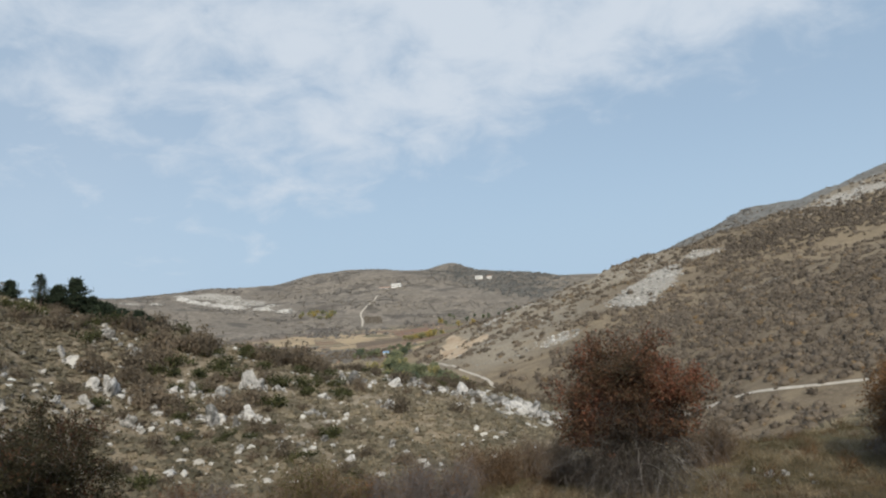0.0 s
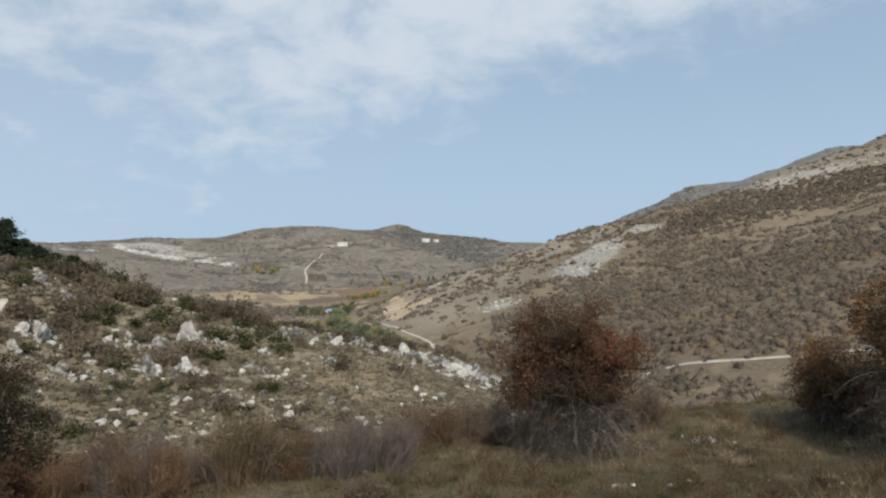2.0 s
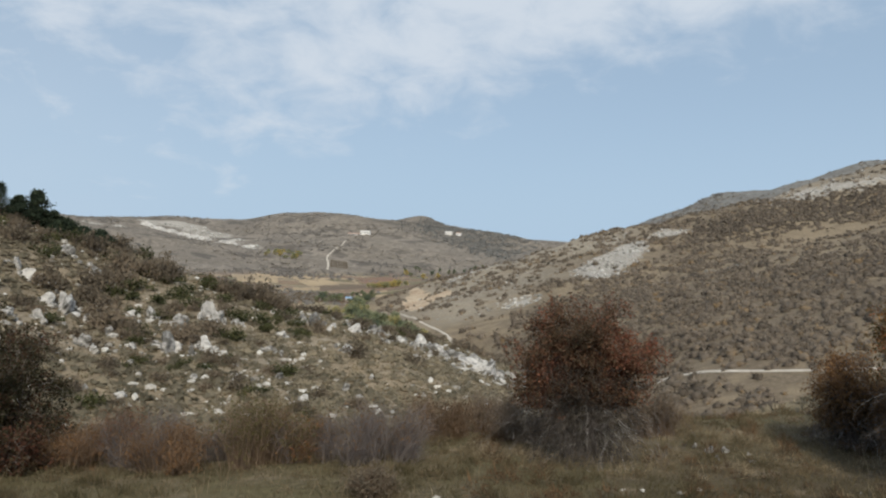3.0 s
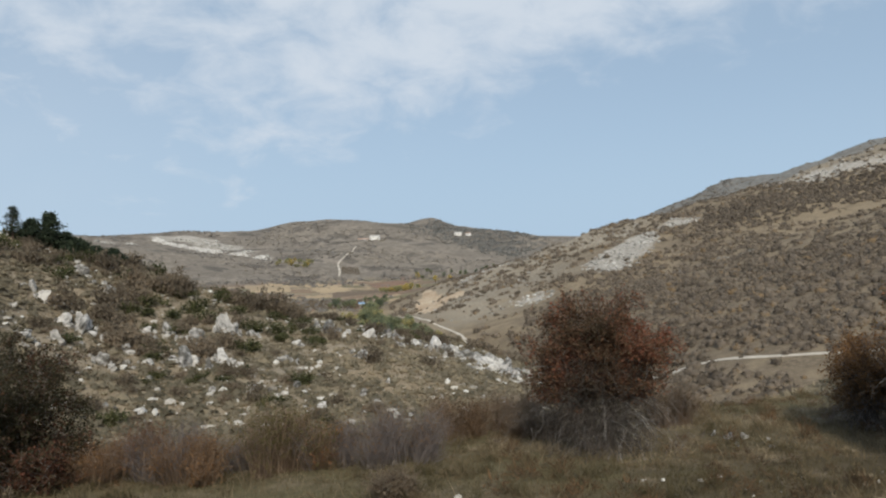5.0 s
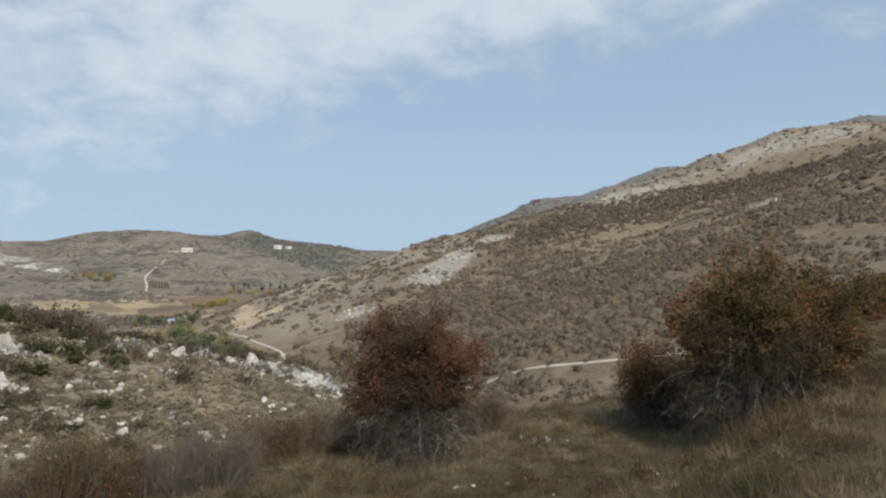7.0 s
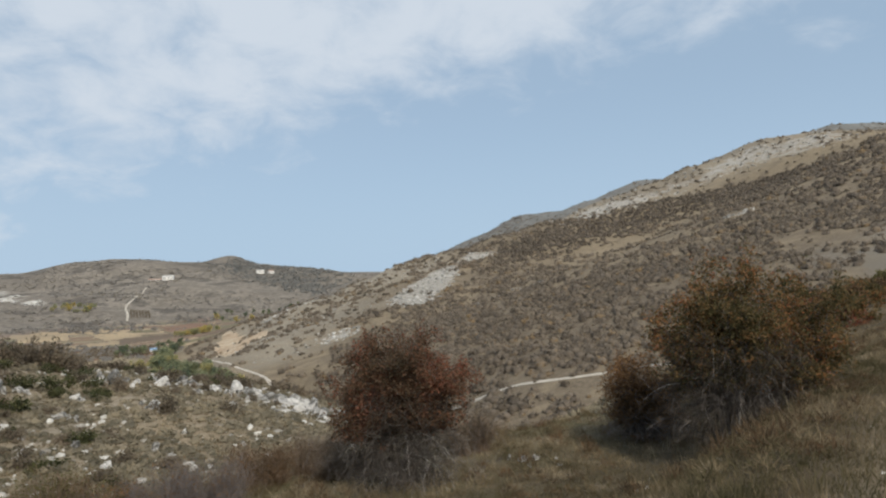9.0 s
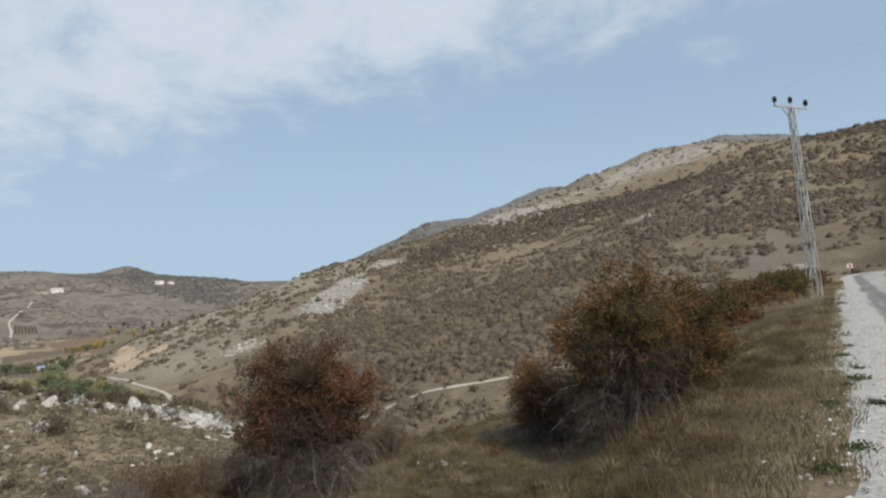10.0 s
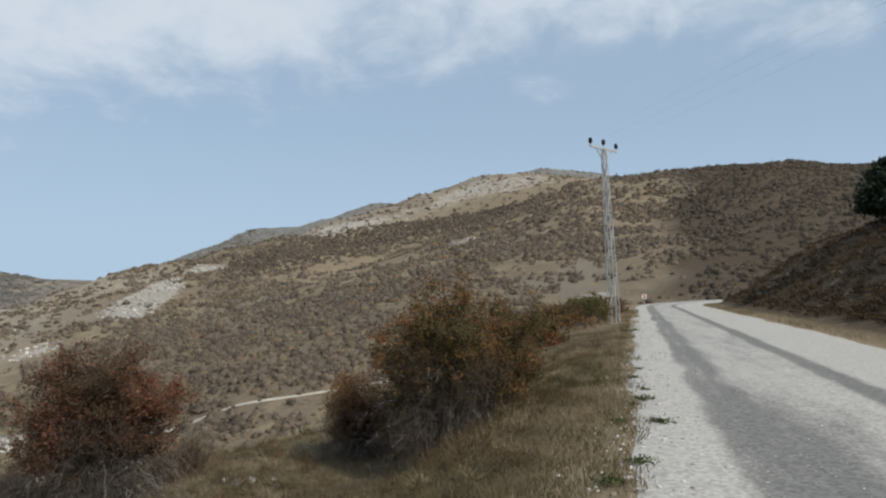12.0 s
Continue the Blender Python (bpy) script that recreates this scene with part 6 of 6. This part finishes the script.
# ---- pines ----
def pine_tree(x, y, tall, wide, seed, label, sparse=1.0):
    r, g = random.Random(seed), np.random.default_rng(seed)
    ob = thing("pine_tree", (x, y, ground_z(x, y) - 0.1), label, "tree", "pines on the slope")
    paths = [[((0, 0, 0), tall * 0.028), ((r.gauss(0, 0.03), r.gauss(0, 0.03), tall * 0.5), tall * 0.018), ((0, 0, tall), 0.01)]]
    pts = []
    layers = 9
    for q in range(layers):
        h = tall * (0.16 + 0.82 * q / layers)
        reach = wide * 0.5 * (1 - (q / layers) ** 1.3) * r.uniform(0.8, 1.1) + 0.08 * wide
        for b in range(7):
            a, l = r.uniform(0, 6.28), reach * r.uniform(0.65, 1.1)
            tip = Vector((math.cos(a) * l, math.sin(a) * l, h + l * r.uniform(0.1, 0.45)))
            paths.append([((0, 0, h), tall * 0.008), (tuple(tip * 0.5 + Vector((0, 0, h * 0.5 - 0.03 * l))), tall * 0.005), (tuple(tip), 0.006)])
            for u in np.linspace(0.35, 1.0, max(3, int(6 * sparse))):
                p = Vector((0, 0, h)).lerp(tip, float(u))
                pts.append(g.normal(size=(int(26 * sparse), 3)) * 0.075 * wide * np.array((1, 1, 0.7)) + np.array(tuple(p)))
    pts = np.concatenate(pts)
    v, f = flakes(pts, 0.05 * wide * g.uniform(0.5, 1.3, len(pts)), g, long=1.8)
    part("trunk", sheet("trunk", *tubes(paths[:1], 7), BARK), ob)
    part("branchwork", sheet("branchwork", *tubes(paths[1:], 4), BARK), ob)
    part("crown", sheet("crown", v, f, PINE), ob)
    return ob


for n0, (x0, y0, h0, w0, thin) in enumerate(((-42.3, 73.0, 3.0, 1.9, 0.35), (-40.7, 73.6, 2.4, 2.2, 0.8), (-39.2, 74.4, 3.5, 2.5, 0.8), (-44.6, 71.5, 1.7, 1.8, 0.6), (-46.2, 69.0, 2.2, 1.8, 0.5), (-41.6, 74.2, 1.5, 1.8, 0.7), (-38.0, 75.0, 1.9, 2.2, 0.9), (-36.7, 75.0, 1.6, 2.4, 0.9), (-35.0, 75.4, 1.2, 2.2, 0.9), (-33.4, 75.6, 1.3, 2.4, 0.9))):
    pine_tree(x0, y0, 1.2 * h0, 1.1 * w0, 300 + n0, "young dark green pine on the ridge of the rocky slope", thin)
pine_tree(57.3, 18.5, 4.5, 4.5, 320, "broad dark pine on top of the road bank", 1.6)


# ---- valley trees ----
def leafy_tree_meshes(seed):
    r, g = random.Random(seed), np.random.default_rng(seed)
    paths = [[((0, 0, -0.05), 0.05), ((0.02, 0, 0.35), 0.035), ((0, 0.02, 0.75), 0.012)]]
    for _ in range(6):
        a, l = r.uniform(0, 6.28), r.uniform(0.18, 0.34)
        paths.append([((0, 0, r.uniform(0.25, 0.45)), 0.02), ((math.cos(a) * l, math.sin(a) * l, r.uniform(0.5, 0.8)), 0.006)])
    clumps = g.normal(size=(14, 3)) * (0.19, 0.19, 0.17) + (0, 0, 0.62)
    pts = clumps[g.integers(0, 14, 460)] + g.normal(size=(460, 3)) * 0.075
    pts[:, 2] = np.clip(pts[:, 2], 0.15, 1.05)
    v, f = flakes(pts, 0.088 * g.uniform(0.6, 1.4, 460), g)
    return sheet("trunk", *tubes(paths, 5), BARK), v, f


TREES = []
for q in range(6):
    trunk, v, f = leafy_tree_meshes(400 + q)
    TREES.append((trunk, sheet("crown", v, f, VALLEY_LEAF, tone=np.full(len(v), (0.12, 0.3, 0.42, 0.55, 0.75, 0.98)[q]))))
TREE_WORDS = ("dark green", "green", "olive green", "yellowing green", "yellow-green", "golden yellow")


def valley_tree(x, y, tall, tint):
    ob = thing("valley_tree", pose(x, y, ground_z(x, y), 0, 0, rnd.uniform(0, 360)) @ Matrix.Diagonal((tall * 0.9, tall * 0.9, tall, 1)), TREE_WORDS[tint] + " broadleaf tree in the valley bottom", "tree", "trees in the valley")
    part("trunk", TREES[tint][0], ob)
    part("crown", TREES[tint][1], ob)


GULLY_ROW = np.array([(-44, 560), (-36, 500), (-26, 430), (-6, 355), (5, 308), (9, 285)], float)
for q in range(130):
    u = 5 * rnd.random() ** 0.6
    k = min(int(u), 4)
    x0, y0 = GULLY_ROW[k] + (u - k) * (GULLY_ROW[k + 1] - GULLY_ROW[k])
    valley_tree(x0 - abs(rnd.gauss(0, 9)), y0 - abs(rnd.gauss(0, 6)), rnd.uniform(0.8, 1.25) * (9.2 - 0.95 * u), rnd.choice((0, 1, 2, 2, 3, 3, 4)))
for q in range(26):
    valley_tree(rnd.uniform(-100, -40), rnd.uniform(690, 800), rnd.uniform(6, 11), rnd.choice((0, 0, 1, 2)))
for q in range(30):
    valley_tree(rnd.uniform(-62, -8), rnd.uniform(960, 1030), rnd.uniform(6, 11), rnd.choice((4, 5, 5, 3)))
for q in range(22):
    valley_tree(rnd.uniform(-20, 120), rnd.uniform(1150, 1400), rnd.uniform(6, 12), rnd.choice((0, 1, 1, 5)))
for q in range(26):
    valley_tree(rnd.uniform(-292, -228), rnd.uniform(1370, 1440), rnd.uniform(7, 12), rnd.choice((4, 5, 3)))
# rows of an orchard
ox, oy = np.meshgrid(np.arange(0, 84, 5.5), np.arange(0, 110, 8.0))
ox, oy = (-138 + ox + 0.05 * oy).ravel(), (725 + oy).ravel()
scrub("orchard_rows", ox + rng.normal(size=len(ox)) * 0.4, oy + rng.normal(size=len(oy)) * 0.4, np.full(len(ox), 1.9), np.full(len(ox), 1.2), 30, HEATH_LEAF, 0.6, label="rows of young brown orchard trees on the valley floor", category="orchard")


ox, oy = np.meshgrid(np.arange(0, 34, 5.0), np.arange(0, 90, 6.0))
ox, oy = (-158 + ox - 0.12 * oy).ravel(), (1345 + oy).ravel()
scrub("orchard_rows", ox + rng.normal(size=len(ox)) * 0.3, oy + rng.normal(size=len(oy)) * 0.3, np.full(len(ox), 1.6), np.full(len(ox), 1.4), 20, HEATH_LEAF, 0.6, label="rows of small trees beside the far dirt track", category="orchard")


# ---- houses ----
def house(x, y, size, turn, wall_mat, roof_mat, label, windows=3):
    w, d0, h = size
    ob = thing("house", pose(x, y, ground_z(x, y) - 0.3, 0, 0, turn), label, "house")
    part("wall", box_mesh("wall", (w, d0, h + 0.3), wall_mat, (0, 0, h / 2 + 0.15)), ob)
    top = h + 0.3
    rise = d0 * 0.28
    o = 0.4
    v = [(-w / 2 - o, -d0 / 2 - o, top - 0.1), (w / 2 + o, -d0 / 2 - o, top - 0.1), (w / 2 + o, d0 / 2 + o, top - 0.1), (-w / 2 - o, d0 / 2 + o, top - 0.1), (-w / 2 - o, 0, top + rise), (w / 2 + o, 0, top + rise)]
    me = bpy.data.meshes.new("roof")
    me.from_pydata(v, [], [(0, 1, 5, 4), (2, 3, 4, 5), (0, 4, 3), (1, 2, 5), (0, 3, 2, 1)])
    me.materials.append(roof_mat)
    part("roof", me, ob)
    for q in range(windows):
        px0 = (q + 0.5) / windows * w - w / 2
        win = part("window", box_mesh("window", (w / windows * 0.4, 0.12, h * 0.38), DARK_GLASS, (px0, -d0 / 2 - 0.03, h * 0.6)), ob)
        part("sill", box_mesh("sill", (w / windows * 0.46, 0.25, 0.12), wall_mat, (px0, -d0 / 2 - 0.1, h * 0.38)), win)
    part("chimney", box_mesh("chimney", (0.7, 0.7, 1.4), wall_mat, (w * 0.25, d0 * 0.15, top + rise * 0.9)), ob)


house(-68, 743, (6, 5, 3.2), 8, WHITE_WALL, BLUE_ROOF, "small white house with a blue roof in the valley trees", 2)
house(-58, 764, (13, 6, 3.5), 15, GREY_WALL, TILE_ROOF, "long grey farm building beside the valley trees")
house(-134, 1893, (26, 12, 8), -5, WHITE_WALL, GREY_WALL, "large white farm building on the far hillside", 6)
house(-165, 1893, (30, 10, 3), -5, GREY_WALL, TILE_ROOF, "low pale shed beside the white farm building", 5)
house(104, 2170, (22, 12, 8), 4, WHITE_WALL, GREY_WALL, "white building far off below the hill top", 4)
house(136, 2172, (16, 10, 7), 4, WHITE_WALL, TILE_ROOF, "white building far off below the hill top", 3)


# ---- lattice power pole ----
def rod(a, b, w, mat, name):
    me = sheet(name, *tubes([[(a, w), (b, w)]], 4), mat)
    return me


def power_pole(x, y, tall, lean):
    base = Vector((x, y, ground_z(x, y) - 0.05))
    q = Vector((0, 0, 1)).rotation_difference(Vector((lean[0], lean[1], tall)).normalized())
    ob = thing("power_pole", Matrix.Translation(base) @ q.to_matrix().to_4x4() @ pose(0, 0, 0, 0, 0, 10), "grey lattice steel power pole with three dark insulators", "power pole")
    lo, hi = 0.23, 0.10

    def corner(k0, z):
        w = lo + (hi - lo) * z / tall
        return Vector(((-1, 1, 1, -1)[k0 % 4] * w, (-1, -1, 1, 1)[k0 % 4] * w, z))

    for k0 in range(4):
        part("leg", rod(corner(k0, 0), corner(k0, tall), 0.025, STEEL, "leg"), ob)
    z, side = 0.0, 0
    while z < tall - 0.2:
        step = 1.45 * (0.45 + 0.55 * (1 - z / tall))
        z2 = min(z + step, tall)
        for k0 in range(4):
            a, b = (k0, k0 + 1) if (side + k0) % 2 else (k0 + 1, k0)
            part("brace", rod(corner(a, z), corner(b, z2), 0.027, STEEL, "brace"), ob)
        z, side = z2, side + 1
    part("footing", box_mesh("footing", (0.8, 0.8, 0.2), GREY_WALL, (0, 0, -0.03), 0.03), ob, "grey concrete footing")
    arm_way = pose(0, 0, 0, 0, 0, -10 + 6) @ Vector((1, 0, 0))
    arm = part("crossarm", rod(arm_way * -1.3 + Vector((0, 0, tall)), arm_way * 1.3 + Vector((0, 0, tall)), 0.06, STEEL, "crossarm"), ob)
    for sgn in (-1, 1):
        part("strut", rod(arm_way * 0.8 * sgn + Vector((0, 0, tall)), Vector((0, 0, tall - 0.75)), 0.03, STEEL, "strut"), arm)
    for u in (-1.25, 0.0, 1.25):
        foot = arm_way * u + Vector((0, 0, tall + (0.05 if u else 0.12)))
        prof = [(0.02, 0.0), (0.02, 0.14), (0.10, 0.15), (0.14, 0.19), (0.08, 0.23), (0.15, 0.27), (0.08, 0.32), (0.15, 0.36), (0.09, 0.42), (0.10, 0.48), (0.03, 0.52)]
        path = [(foot + Vector((0, 0, h * 0.76)), r0 * 0.85) for r0, h in prof]
        part("insulator", sheet("insulator", *tubes(path and [path], 10), PORCELAIN), ob, "dark glazed insulator")
    return ob


pole = power_pole(30.25, 23.05, 9.35, (-0.14, 0.19))
for u in (-1.25, 0.0, 1.25):
    a0 = Vector((30.11 + 0.99 * u, 23.24 + 0.12 * u, ground_z(30.25, 23.05) + 9.8 + (0.07 if u == 0 else 0)))
    b0 = Vector((-1.5 + 0.9 * u, -39.0 - 0.4 * u, 10.4))
    line = [(a0.lerp(b0, q / 24) - Vector((0, 0, 4.0 * 0.6 * (q / 24) * (1 - q / 24))), 0.0015) for q in range(25)]
    wire = new("power_line", sheet("power_line", *tubes([line], 5), PORCELAIN))
    tagged(wire, "thin dark overhead wire leaving the lattice pole", "power line", "overhead wires")


# ---- bend sign ----
def bend_sign(x, y):
    ob = thing("bend_sign", pose(x, y, ground_z(x, y) - 0.1, 0, 0, -50), "white road bend sign with a red chevron on a steel post", "road sign")
    part("post", rod(Vector((0, 0.04, 0)), Vector((0, 0.04, 1.35)), 0.035, STEEL, "post"), ob)
    board = part("board", box_mesh("board", (0.56, 0.03, 0.56), SIGN_WHITE, (0, 0, 1.05), 0.008), ob)
    bm = bmesh.new()
    outline = [(-0.14, 0.24), (0.04, 0.24), (0.18, 0.0), (0.04, -0.24), (-0.14, -0.24), (0.0, 0.0)]
    vs = [bm.verts.new((px0, -0.022, 1.05 + pz)) for px0, pz in outline]
    for quad in ((0, 1, 2, 5), (5, 2, 3, 4)):
        bm.faces.new([vs[q] for q in quad])
    me = bpy.data.meshes.new("chevron")
    bm.to_mesh(me)
    bm.free()
    me.materials.append(SIGN_RED)
    part("chevron", me, board, "red chevron")


_n = 1.0
bend_sign(92 * ROAD_DIR[0] + _n * ROAD_RIGHT[0], 92 * ROAD_DIR[1] + _n * ROAD_RIGHT[1])


# ---- weeds on the gravel ----
def weed(x, y, size, seed):
    g = np.random.default_rng(seed)
    ob = thing("weed", (x, y, ground_z(x, y) + 0.03), "small green weed growing through the gravel", "plant", "weeds on the road edge")
    pts = g.normal(size=(160, 3)) * (size, size, size * 0.28)
    pts[:, 2] = np.abs(pts[:, 2])
    v, f = flakes(pts, size * 0.3 * g.uniform(0.6, 1.4, 160), g, long=1.6)
    part("foliage", sheet("foliage", v, f, GREEN_WEED), ob)
    return ob


for n0, (x0, y0, size) in enumerate(((9.1, 6.4, 0.085), (7.7, 5.2, 0.08), (5.8, 4.1, 0.07), (7.4, 5.55, 0.06), (5.0, 3.85, 0.07), (10.0, 7.0, 0.05), (8.6, 6.2, 0.05), (12.5, 8.9, 0.05), (11.2, 8.1, 0.06))):
    weed(x0, y0, size, 500 + n0)
